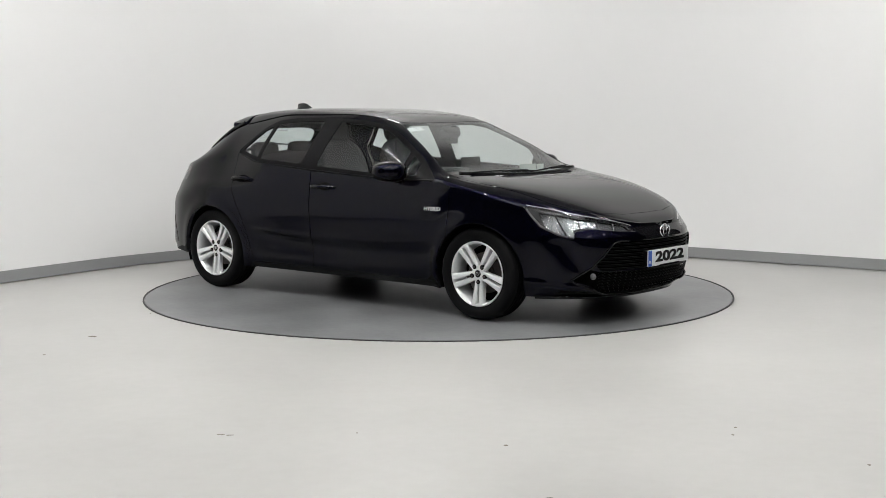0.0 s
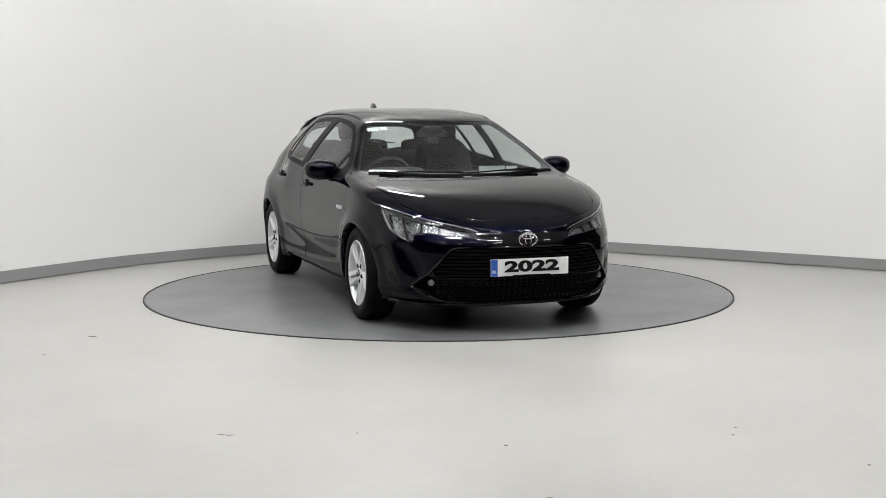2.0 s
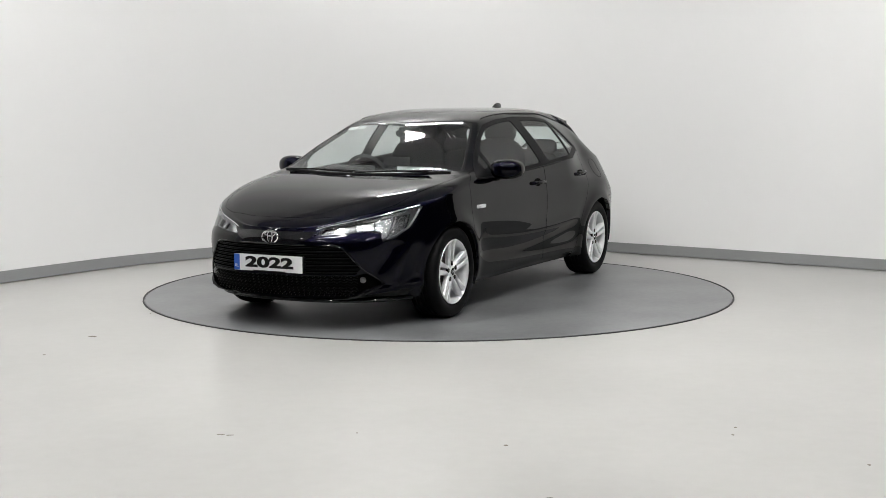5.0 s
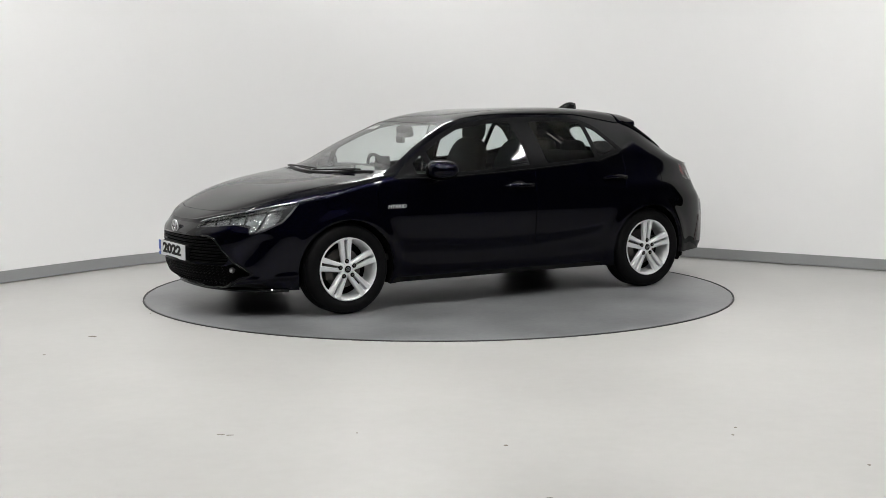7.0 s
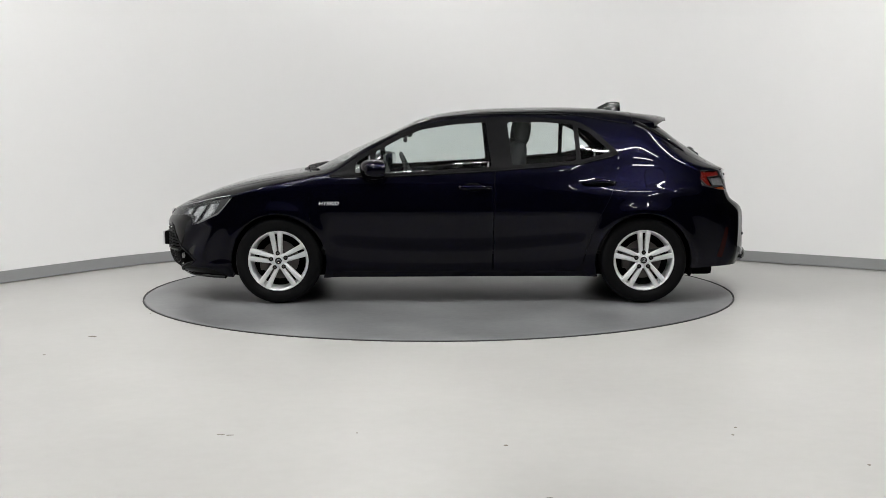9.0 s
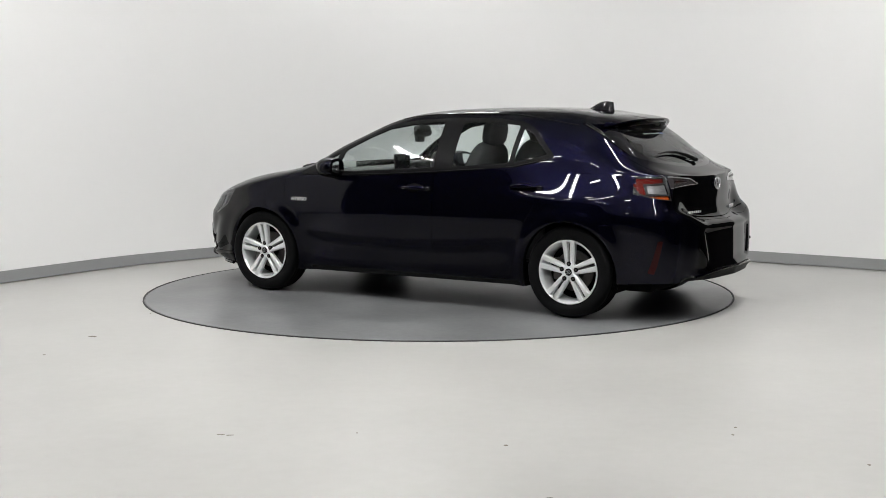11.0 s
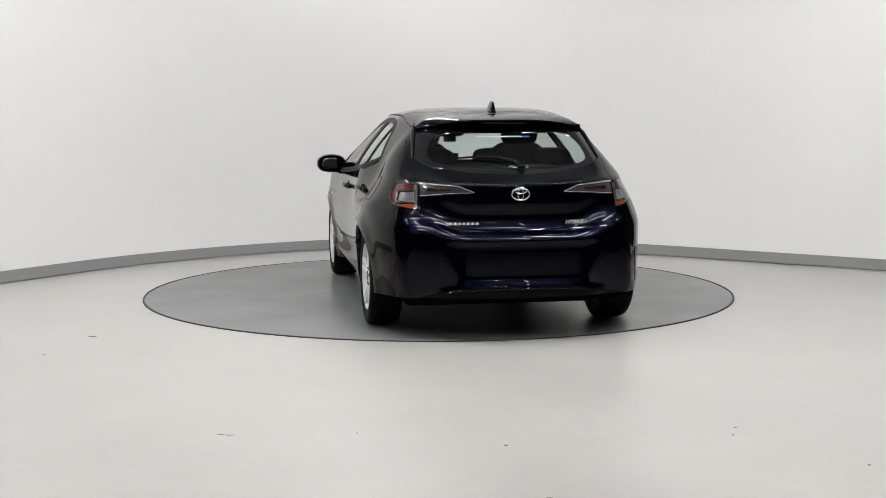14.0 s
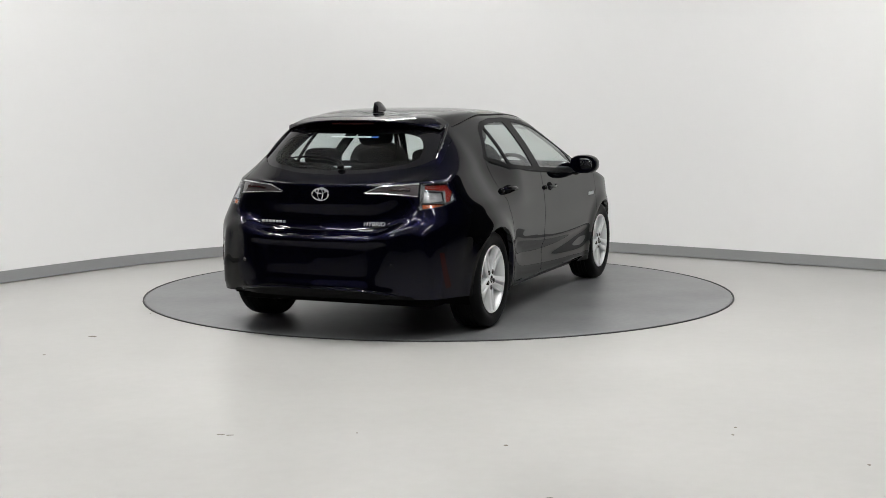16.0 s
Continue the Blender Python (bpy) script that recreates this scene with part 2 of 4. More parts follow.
for x, y, l, r, w, d in ((-1.75, -1.75, 2.2, -45, 0.16, 0.0), (2.1, -1.9, 2.2, 50, 0.16, 0.0), (-3.4, -0.4, 1.5, -20, 0.15, 0.0), (3.6, -0.5, 1.5, 40, 0.15, 0.0), (-0.50, 2.72, 1.0, 78, 0.17, 0.55), (-1.6, -3.0, 0.5, 20, 0.13, 0.0), (1.8, -3.0, 0.5, -20, 0.13, 0.0), (0.1, -3.1, 0.5, 90, 0.13, 0.0), (-1.3, -3.9, 2.0, 90, 0.17, 0.0), (1.5, -3.9, 2.0, 90, 0.17, 0.0), (-2.6, -6.4, 2.2, 8, 0.15, 0.0), (2.9, -6.4, 2.2, -8, 0.15, 0.0), (-3.7, -3.4, 0.4, 10, 0.13, 0.0), (4.0, -3.6, 0.4, -10, 0.13, 0.0), (0.2, -5.4, 0.4, 90, 0.13, 0.0), (-1.2, -8.4, 0.5, 90, 0.13, 0.0), (1.6, -8.4, 0.5, 90, 0.13, 0.0)):
    ceiling_light(x, y, l, r, w, d)

# ---------------------------------------------------------------- turntable
RADIUS = 2.236
table = new("turntable")
part("disc", join(lathe([(0.0, 0.0), (RADIUS - 0.012, 0.0), (RADIUS - 0.004, -0.003), (RADIUS, -0.006)], 160)), TABLE, table, angle=20)
part("edge_strip", lathe([(RADIUS + 0.001, 0.0), (RADIUS + 0.011, 0.001), (RADIUS + 0.013, -0.006), (RADIUS + 0.001, -0.006)], 160, True), DARK_EDGE, table, "thin black rubber edge strip")
for ob in table.children:
    ob.data.transform(Matrix.Rotation(math.pi / 2, 4, "X"))
tagged(table, "round matt grey revolving turntable set flush in the floor", "turntable")

# ---------------------------------------------------------------- car: the shell
# x forward, y to the car's left, z up; the origin lies on the ground midway between the axles
plan_front = [(0.0, 2.25), (0.25, 2.232), (0.45, 2.16), (0.60, 2.06), (0.72, 1.90), (0.80, 1.70), (0.85, 1.50)]
width_at = curve([(1.50, 0.85), (1.30, 0.872), (1.0, 0.872), (0.5, 0.868), (0.0, 0.868), (-0.6, 0.878), (-1.0, 0.893), (-1.32, 0.903), (-1.55, 0.890)], 0.14)
plan_rear = [(0.890, -1.53), (0.858, -1.71), (0.808, -1.855), (0.738, -1.973), (0.605, -2.067), (0.35, -2.14), (0.0, -2.178)]
top_at = curve([(2.19, 0.64), (2.12, 0.688), (2.046, 0.722), (1.818, 0.812), (1.604, 0.872), (1.294, 0.927), (1.12, 0.950), (0.934, 1.04), (0.722, 1.138), (0.483, 1.243), (0.293, 1.330), (0.06, 1.379), (-0.239, 1.402), (-0.713, 1.410), (-1.09, 1.397), (-1.35, 1.355), (-1.50, 1.270), (-1.634, 1.170), (-1.75, 1.090), (-1.896, 1.000), (-1.985, 0.952), (-2.03, 0.935)], 0.12)
belt_at = curve([(2.19, 0.64), (2.05, 0.69), (1.85, 0.745), (1.60, 0.795), (1.30, 0.858), (1.10, 0.897), (0.94, 0.915), (0.50, 0.925), (-0.28, 0.965), (-0.87, 1.010), (-1.14, 1.052), (-1.35, 1.045), (-1.60, 0.995), (-1.80, 0.960), (-2.03, 0.935)], 0.14)
front_shift = curve([(0.15, -0.20), (0.20, -0.10), (0.25, -0.03), (0.35, 0.0), (0.50, 0.0), (0.57, -0.01), (0.62, -0.045), (0.70, -0.10), (0.80, -0.13), (1.10, -0.13)])
rear_shift = curve([(0.15, 0.12), (0.20, 0.06), (0.26, 0.01), (0.40, 0.0), (0.58, 0.004), (0.622, 0.022), (0.642, 0.060), (0.668, 0.120), (0.70, 0.138), (0.75, 0.150), (0.83, 0.142), (0.90, 0.150), (1.10, 0.17)])
corner_shift = curve([(0.15, 0.12), (0.20, 0.06), (0.26, 0.01), (0.40, 0.0), (0.55, 0.006), (0.66, 0.020), (0.71, 0.040), (0.75, 0.062), (0.80, 0.080), (0.85, 0.092), (0.95, 0.115), (1.10, 0.15)])
flank = curve([(0.15, 0.925), (0.20, 0.945), (0.30, 0.965), (0.42, 0.978), (0.55, 0.993), (0.66, 1.0), (0.78, 0.990), (0.90, 0.968), (1.08, 0.920)])
rail_in = curve([(2.2, 0.86), (1.10, 0.885), (0.98, 0.955), (0.86, 0.895), (0.72, 0.822), (0.46, 0.712), (0.30, 0.658), (0.06, 0.638), (-0.28, 0.635), (-1.0, 0.662), (-1.40, 0.70), (-1.62, 0.745), (-1.80, 0.78), (-2.0, 0.8)], 0.14)
rail_up = curve([(2.2, 0.55), (1.10, 0.62), (0.98, 0.25), (0.86, 0.46), (0.72, 0.74), (0.46, 0.90), (0.30, 0.915), (0.06, 0.91), (-0.28, 0.90), (-1.0, 0.86), (-1.40, 0.82), (-1.62, 0.72), (-1.80, 0.5), (-2.0, 0.4)], 0.14)
sill_at = curve([(2.3, 0.175), (1.75, 0.185), (1.5, 0.20), (0.9, 0.185), (-0.9, 0.19), (-1.6, 0.25), (-2.2, 0.265)])


def plan_outline():
    """Half the outline seen from above, from the nose round to the tail, in even steps."""
    run = [Vector((x, y)) for y, x in plan_front]
    run += [Vector((x, width_at(x))) for x in (1.3, 1.0, 0.7, 0.3, -0.1, -0.5, -0.9, -1.32)]
    run += [Vector((x, y)) for y, x in plan_rear]
    fine = spline(run, 40)
    length = [0.0]
    for a, b in zip(fine, fine[1:]):
        length.append(length[-1] + (b - a).length)
    want = np.linspace(0, length[-1], 300)
    return [Vector((np.interp(s, length, [p.x for p in fine]), max(0.0, np.interp(s, length, [p.y for p in fine])))) for s in want]


def ease(a, b, x):
    t = min(max((x - a) / (b - a), 0), 1)
    return t * t * (3 - 2 * t)


def near_line(u, v, a, b, wide):
    """1 on the stroke from a to b, falling off within its width."""
    dx, dy = b[0] - a[0], b[1] - a[1]
    t = min(max(((u - a[0]) * dx + (v - a[1]) * dy) / (dx * dx + dy * dy), 0), 1)
    d = math.hypot(u - a[0] - dx * t, v - a[1] - dy * t)
    return math.exp(-(d / wide) ** 2)


def side_crease(x, z):
    """Relief of the flank: a lower door hollow under a curved crease, the arch lips and the hip."""
    w = ease(1.02, 0.72, x) * ease(-0.98, -0.70, x)
    line = 0.455 + 0.05 * ((x - 0.1) / 0.9) ** 2
    under = line - z
    hollow = -0.011 * ease(0.0, 0.035, under) * ease(0.21, 0.07, under)
    ridge = 0.004 * math.exp(-(under / 0.04) ** 2)
    arch = 0.0
    for cx in (1.32, -1.32):
        d = math.hypot(x - cx, z - 0.305)
        arch += 0.016 * math.exp(-((d - 0.352) / 0.060) ** 2)
    shoulder = 0.012 * math.exp(-((z - 0.80) / 0.05) ** 2) * ease(-0.4, -1.2, x) * ease(-1.75, -1.5, x)
    tuck = -0.035 * ease(0.235, 0.19, z) * ease(1.0, 0.85, x) * ease(-1.0, -0.85, x)
    return w * (hollow + ridge) + arch + shoulder + tuck


def nose_relief(y, z):
    """Relief of the front bumper: a channel from lamp to fog lamp and a blade at the lower corner."""
    channel = -0.013 * near_line(y, z, (0.715, 0.53), (0.625, 0.335), 0.036)
    fold = 0.012 * near_line(y, z, (0.79, 0.56), (0.735, 0.32), 0.030)
    blade = 0.022 * near_line(y, z, (0.80, 0.275), (0.50, 0.215), 0.026)
    return channel + fold + blade


def tail_relief(y, z):
    """Relief of the rear bumper: a hollow middle between raised corners over a proud lower lip."""
    middle = -0.022 * ease(0.47, 0.41, y + 0.25 * (0.6 - z)) * ease(0.355, 0.375, z) * ease(0.615, 0.585, z)
    lip = 0.016 * math.exp(-((z - 0.325 + 0.03 * (y / 0.5) ** 2) / 0.020) ** 2) * ease(0.66, 0.5, y)
    corner = 0.014 * near_line(y, z, (0.665, 0.64), (0.715, 0.32), 0.030)
    return middle + lip + corner


def half_shell():
    """Rows of points from the sill up the flank, over the rail to the middle line."""
    grid = []
    for p in plan_outline():
        col = []
        x0 = p.x
        wf, wr = ease(1.2, 2.15, x0), ease(-1.2, -2.1, x0)

        def on_flank(z):
            mid = 1 - ease(0.42, 0.74, p.y)
            x = x0 + wf * front_shift(z) + wr * (rear_shift(z - 0.075 * ease(0.32, 0.62, p.y)) * mid + corner_shift(z) * (1 - mid))
            narrow = (1 - flank(z)) * (0.55 + 0.45 * (1 - max(wf, wr)))
            narrow += 0.112 * ease(0.68, 1.06, z) * ease(-0.7, -1.3, x0)
            y = p.y * (1 - narrow) + (side_crease(x, z) if p.y > 0.5 else 0)
            out = Vector((x0 - math.copysign(1.0, x0), p.y)).normalized()
            lift = wf * nose_relief(p.y, z) + wr * tail_relief(p.y, z)
            x, y = x + out.x * lift, y + out.y * lift
            return Vector((x, max(y, 0.0), z))
        zt = belt_at(x0 + wf * -0.06 + wr * 0.15)
        zs = sill_at(x0)
        for k in range(57):
            col.append(on_flank(zs + (zt - zs) * k / 56))
        b = col[-1]
        s = Vector((b.x, 0, max(top_at(b.x), b.z)))
        r = Vector((b.x, b.y * rail_in(b.x), b.z + (s.z - b.z) * rail_up(b.x)))
        glassy = ease(1.0, 0.6, b.x) * ease(-1.75, -1.3, b.x)
        bow = Vector((0, 0.022, 0)) * glassy + Vector((0, 0.004, 0.006)) * (1 - glassy)
        for k in range(1, 13):
            t = k / 12
            col.append(b.lerp(r, t) + bow * (4 * t * (1 - t)))
        lean = (r - b) * 0.32 * glassy + (r - b) * 0.9 * (1 - glassy)
        c1 = r + Vector((0, lean.y, lean.z)) * 0.8
        c1.z = min(c1.z, s.z)
        c2 = s + Vector((0, r.y * 0.55, 0))
        for k in range(1, 23):
            t = k / 22
            q = r * (1 - t) ** 3 + c1 * 3 * t * (1 - t) ** 2 + c2 * 3 * t * t * (1 - t) + s * t ** 3
            col.append(Vector((b.x, max(q.y, 0), q.z)))
        grid.append(col)
    return grid


GRID = half_shell()
shell = bmesh.new()
rows = [[shell.verts.new(p) for p in col] for col in GRID]
for a, b in zip(rows, rows[1:]):
    for k in range(len(a) - 1):
        shell.faces.new((a[k], a[k + 1], b[k + 1], b[k]))
bmesh.ops.remove_doubles(shell, verts=shell.verts, dist=0.0006)
for v in shell.verts:
    if v.co.y < 0.002:
        v.co.y = 0.0
bmesh.ops.recalc_face_normals(shell, faces=shell.faces)
probe = max(shell.faces, key=lambda f: f.calc_center_median().z)
if probe.normal.z < 0:
    bmesh.ops.reverse_faces(shell, faces=shell.faces)
shell.normal_update()
from mathutils.bvhtree import BVHTree
from mathutils.geometry import intersect_point_line
from mathutils.kdtree import KDTree
SKIN = BVHTree.FromBMesh(shell)
TREE = KDTree(len(shell.verts))
NORMALS = []
for i, v in enumerate(shell.verts):
    n = v.normal.copy()
    if v.co.y < 0.001:
        n.y = 0
        n.normalize()
    NORMALS.append(n)
    TREE.insert(v.co, i)
TREE.balance()
shell.verts.index_update()
for turn in range(7):
    # ease ripples out of the shell's shading
    calm = []
    for v in shell.verts:
        n = NORMALS[v.index] * 2
        if turn > 2 and v.co.z < 0.95:
            calm.append(NORMALS[v.index])
            continue
        for e in v.link_edges:
            n += NORMALS[e.other_vert(v).index]
        if v.co.y < 0.001:
            n.y = 0
        calm.append(n.normalized())
    NORMALS = calm


def smooth_normal(p):
    """The shell's normal near p, blended from its nearest corners."""
    n, total = Vector(), 0
    for co, i, d in TREE.find_n(p, 6):
        w = 1 / (d * d + 2e-5)
        n += NORMALS[i] * w
    return n.normalized()


AXES = {"side": (0, 2), "front": (1, 2), "top": (0, 1)}


def inside(poly, x, y):
    hit = False
    for (x1, y1), (x2, y2) in zip(poly, poly[1:] + poly[:1]):
        if (y1 > y) != (y2 > y) and x < (x2 - x1) * (y - y1) / (y2 - y1) + x1:
            hit = not hit
    return hit


def rounded(poly, r, steps=3):
    """Cuts an outline's corners round."""
    out = []
    n = len(poly)
    for i in range(n):
        p, a, b = Vector(poly[i]), Vector(poly[i - 1]), Vector(poly[(i + 1) % n])
        ra = min(r, (a - p).length * 0.45)
        rb = min(r, (b - p).length * 0.45)
        s, e = p + (a - p).normalized() * ra, p + (b - p).normalized() * rb
        for k in range(steps + 1):
            t = k / steps
            q = s * (1 - t) ** 2 + p * 2 * t * (1 - t) + e * t * t
            out.append((q.x, q.y))
    return out


KIND = shell.faces.layers.int.new("kind")
KINDS = {"body": 0}


def cut(name, poly, view, keep=lambda c: True, only=(0,)):
    """Scores the outline into the shell, seen along one axis, and names the faces within."""
    KINDS[name] = len(KINDS)
    i, j = AXES[view]
    k = 3 - i - j
    lo = [min(p[0] for p in poly) - 0.06, min(p[1] for p in poly) - 0.06]
    hi = [max(p[0] for p in poly) + 0.06, max(p[1] for p in poly) + 0.06]
    near = [f for f in shell.faces if f[KIND] in only and keep(f.calc_center_median()) and lo[0] < f.calc_center_median()[i] < hi[0] and lo[1] < f.calc_center_median()[j] < hi[1]]
    for (x1, y1), (x2, y2) in zip(poly, poly[1:] + poly[:1]):
        if math.hypot(x2 - x1, y2 - y1) < 1e-5:
            continue
        bx = (min(x1, x2) - 0.001, max(x1, x2) + 0.001, min(y1, y2) - 0.001, max(y1, y2) + 0.001)
        geom = set()
        for f in near:
            if not f.is_valid:
                continue
            us, vs = [v.co[i] for v in f.verts], [v.co[j] for v in f.verts]
            if min(us) < bx[1] and max(us) > bx[0] and min(vs) < bx[3] and max(vs) > bx[2]:
                geom.add(f)
        if not geom:
            continue
        co, no = Vector((0, 0, 0)), Vector((0, 0, 0))
        co[i], co[j], no[i], no[j] = x1, y1, y1 - y2, x2 - x1
        es = {e for f in geom for e in f.edges}
        vs = {v for f in geom for v in f.verts}
        r = bmesh.ops.bisect_plane(shell, geom=list(geom) + list(es) + list(vs), dist=1e-5, plane_co=co, plane_no=no.normalized())
        near = list(set(f for f in near if f.is_valid) | {f for f in r["geom"] if isinstance(f, bmesh.types.BMFace)})
    for f in near:
        if f.is_valid:
            c = f.calc_center_median()
            if f[KIND] in only and keep(c) and inside(poly, c[i], c[j]):
                f[KIND] = KINDS[name]


def ring(cx, cz, r, n=28):
    return [(cx + r * math.cos(2 * math.pi * a / n), cz + r * math.sin(2 * math.pi * a / n)) for a in range(n)]


flank_only = lambda c: c.y > 0.45 and -1.95 < c.x < 1.9
# wheel openings
for cx in (1.32, -1.32):
    cut("opening_f" if cx > 0 else "opening_r", ring(cx, 0.30, 0.352), "side", flank_only)
# side windows: the black surround first, then the panes in it
SURROUND = rounded([(0.955, 0.918), (0.72, 1.072), (0.47, 1.205), (0.29, 1.282), (0.06, 1.318), (-0.28, 1.338), (-0.62, 1.334), (-0.84, 1.312), (-0.95, 1.262), (-1.155, 1.078), (-1.12, 1.062), (-0.87, 1.004), (-0.277, 0.960), (0.50, 0.920)], 0.03)
cut("window_surround", SURROUND, "side", flank_only)
W = KINDS["window_surround"]
cut("front_quarter_glass", rounded([(0.755, 0.945), (0.755, 1.020), (0.66, 1.078), (0.645, 0.945)], 0.012), "side", flank_only, (W,))
cut("front_door_glass", rounded([(0.612, 0.945), (0.612, 1.098), (0.455, 1.183), (0.285, 1.255), (0.06, 1.290), (-0.185, 1.308), (-0.225, 0.985), (0.48, 0.945)], 0.02), "side", flank_only, (W,))
cut("rear_door_glass", rounded([(-0.375, 0.995), (-0.345, 1.308), (-0.62, 1.306), (-0.825, 1.288), (-0.835, 1.028)], 0.025), "side", flank_only, (W,))
cut("rear_quarter_glass", rounded([(-0.868, 1.032), (-0.862, 1.268), (-0.94, 1.232), (-1.095, 1.088)], 0.015), "side", flank_only, (W,))
# doors
cut("front_door", rounded([(1.085, 0.893), (1.092, 0.73), (1.055, 0.36), (1.0, 0.232), (-0.232, 0.232), (-0.238, 0.50), (-0.25, 0.955), (-0.28, 1.02), (0.5, 1.0), (0.95, 0.96)], 0.02), "side", flank_only)
cut("rear_door", rounded([(-0.247, 0.958), (-0.235, 0.50), (-0.237, 0.232), (-0.865, 0.232), (-0.895, 0.33), (-0.93, 0.47), (-0.985, 0.60), (-1.075, 0.76), (-1.135, 0.94), (-1.15, 1.075), (-0.8, 1.06), (-0.3, 1.0)], 0.02), "side", flank_only)
# lamps and grille of the nose
nose = lambda c: c.x > 1.45
cut("headlight", rounded([(0.790, 0.778), (0.765, 0.640), (0.715, 0.578), (0.672, 0.560), (0.655, 0.612), (0.58, 0.628), (0.44, 0.612), (0.285, 0.600), (0.335, 0.650), (0.52, 0.695), (0.64, 0.725), (0.70, 0.752)], 0.01), "front", nose)
CELLS = {
    "lamp_cell_a": [(0.752, 0.730), (0.748, 0.640), (0.715, 0.595), (0.694, 0.580), (0.700, 0.717)],
    "lamp_cell_b": [(0.696, 0.716), (0.690, 0.580), (0.666, 0.573), (0.657, 0.622), (0.625, 0.634), (0.612, 0.693)],
    "lamp_cell_c": [(0.608, 0.691), (0.621, 0.635), (0.535, 0.631), (0.520, 0.676)],
    "lamp_cell_d": [(0.516, 0.675), (0.531, 0.630), (0.445, 0.619), (0.430, 0.655)],
    "lamp_cell_e": [(0.426, 0.654), (0.441, 0.618), (0.330, 0.608), (0.358, 0.643)]}
for cell, poly in CELLS.items():
    cut(cell, poly, "front", nose, (KINDS["headlight"],))
cut("grille_upper", rounded([(-0.03, 0.545), (0.43, 0.545), (0.49, 0.515), (0.575, 0.400), (0.55, 0.362), (-0.03, 0.362)], 0.012), "front", nose)
cut("grille_lower", rounded([(-0.03, 0.355), (0.555, 0.355), (0.60, 0.372), (0.665, 0.300), (0.63, 0.262), (0.55, 0.225), (0.47, 0.205), (-0.03, 0.200)], 0.012), "front", nose)
cut("nose_panel", [(-0.03, 0.630), (0.31, 0.630), (0.275, 0.592), (0.20, 0.552), (-0.03, 0.552)], "front", nose)
# bonnet and windscreen
cut("bonnet", rounded([(2.085, -0.05), (2.075, 0.25), (2.02, 0.45), (1.93, 0.58), (1.78, 0.665), (1.40, 0.735), (1.07, 0.765), (1.095, 0.66), (1.205, 0.3), (1.235, -0.05)], 0.02), "top", lambda c: c.z > 0.60 and c.x > 0.95)
cut("screen_frame", rounded([(1.195, -0.05), (1.165, 0.3), (1.015, 0.715), (0.945, 0.738), (0.70, 0.650), (0.46, 0.560), (0.325, 0.498), (0.345, 0.40), (0.375, -0.05)], 0.02), "top", lambda c: c.z > 0.88 and c.x > 0.2)
cut("windscreen", rounded([(1.150, -0.05), (1.12, 0.3), (0.985, 0.694), (0.925, 0.713), (0.70, 0.632), (0.46, 0.542), (0.348, 0.482), (0.366, 0.38), (0.398, -0.05)], 0.02), "top", lambda c: c.z > 0.88 and c.x > 0.2, (KINDS["screen_frame"],))
# tail
tail = lambda c: c.x < -1.40
cut("rear_window", rounded([(-0.03, 1.275), (0.42, 1.275), (0.53, 1.255), (0.585, 1.21), (0.60, 1.09), (0.52, 1.045), (0.24, 1.005), (-0.03, 0.995)], 0.03), "front", tail)
cut("rear_glass", rounded([(-0.03, 1.250), (0.36, 1.250), (0.46, 1.225), (0.505, 1.16), (0.515, 1.09), (0.45, 1.06), (0.24, 1.028), (-0.03, 1.02)], 0.04), "front", tail, (KINDS["rear_window"],))
cut("tail_light", rounded([(0.80, 0.955), (0.80, 0.855), (0.735, 0.812), (0.625, 0.792), (0.612, 0.952)], 0.01), "front", lambda c: c.x < -1.74)
TAIL_CELLS = {
    "tail_cell_edge": [(0.792, 0.945), (0.792, 0.866), (0.764, 0.848), (0.752, 0.945)],
    "tail_cell_red": [(0.748, 0.945), (0.759, 0.845), (0.744, 0.834), (0.724, 0.905), (0.640, 0.914), (0.630, 0.944)],
    "tail_cell_silver": [(0.715, 0.898), (0.735, 0.846), (0.690, 0.840), (0.640, 0.838), (0.636, 0.905)],
    "tail_cell_orange": [(0.748, 0.826), (0.720, 0.813), (0.640, 0.802), (0.636, 0.828), (0.700, 0.832)]}
for cell, poly in TAIL_CELLS.items():
    cut(cell, poly, "front", tail, (KINDS["tail_light"],))
cut("tailgate_light", rounded([(0.604, 0.952), (0.37, 0.935), (0.275, 0.893), (0.40, 0.888), (0.606, 0.872)], 0.008), "front", tail)
cut("tailgate", rounded([(-0.03, 1.33), (0.50, 1.33), (0.60, 1.26), (0.635, 1.09), (0.618, 0.96), (0.622, 0.78), (0.57, 0.70), (0.42, 0.655), (-0.03, 0.645)], 0.02), "front", lambda c: c.x < -1.40)
cut("rear_diffuser", rounded([(-0.03, 0.335), (0.30, 0.335), (0.50, 0.30), (0.62, 0.275), (0.64, 0.15), (-0.03, 0.15)], 0.02), "front", lambda c: c.x < -1.7)
cut("rear_reflector", rounded([(0.770, 0.54), (0.752, 0.54), (0.772, 0.32), (0.790, 0.33)], 0.006), "front", lambda c: c.x < -1.7)
cut("side_sill", [(1.02, 0.226), (1.02, 0.10), (-1.02, 0.10), (-1.02, 0.226)], "side", flank_only)


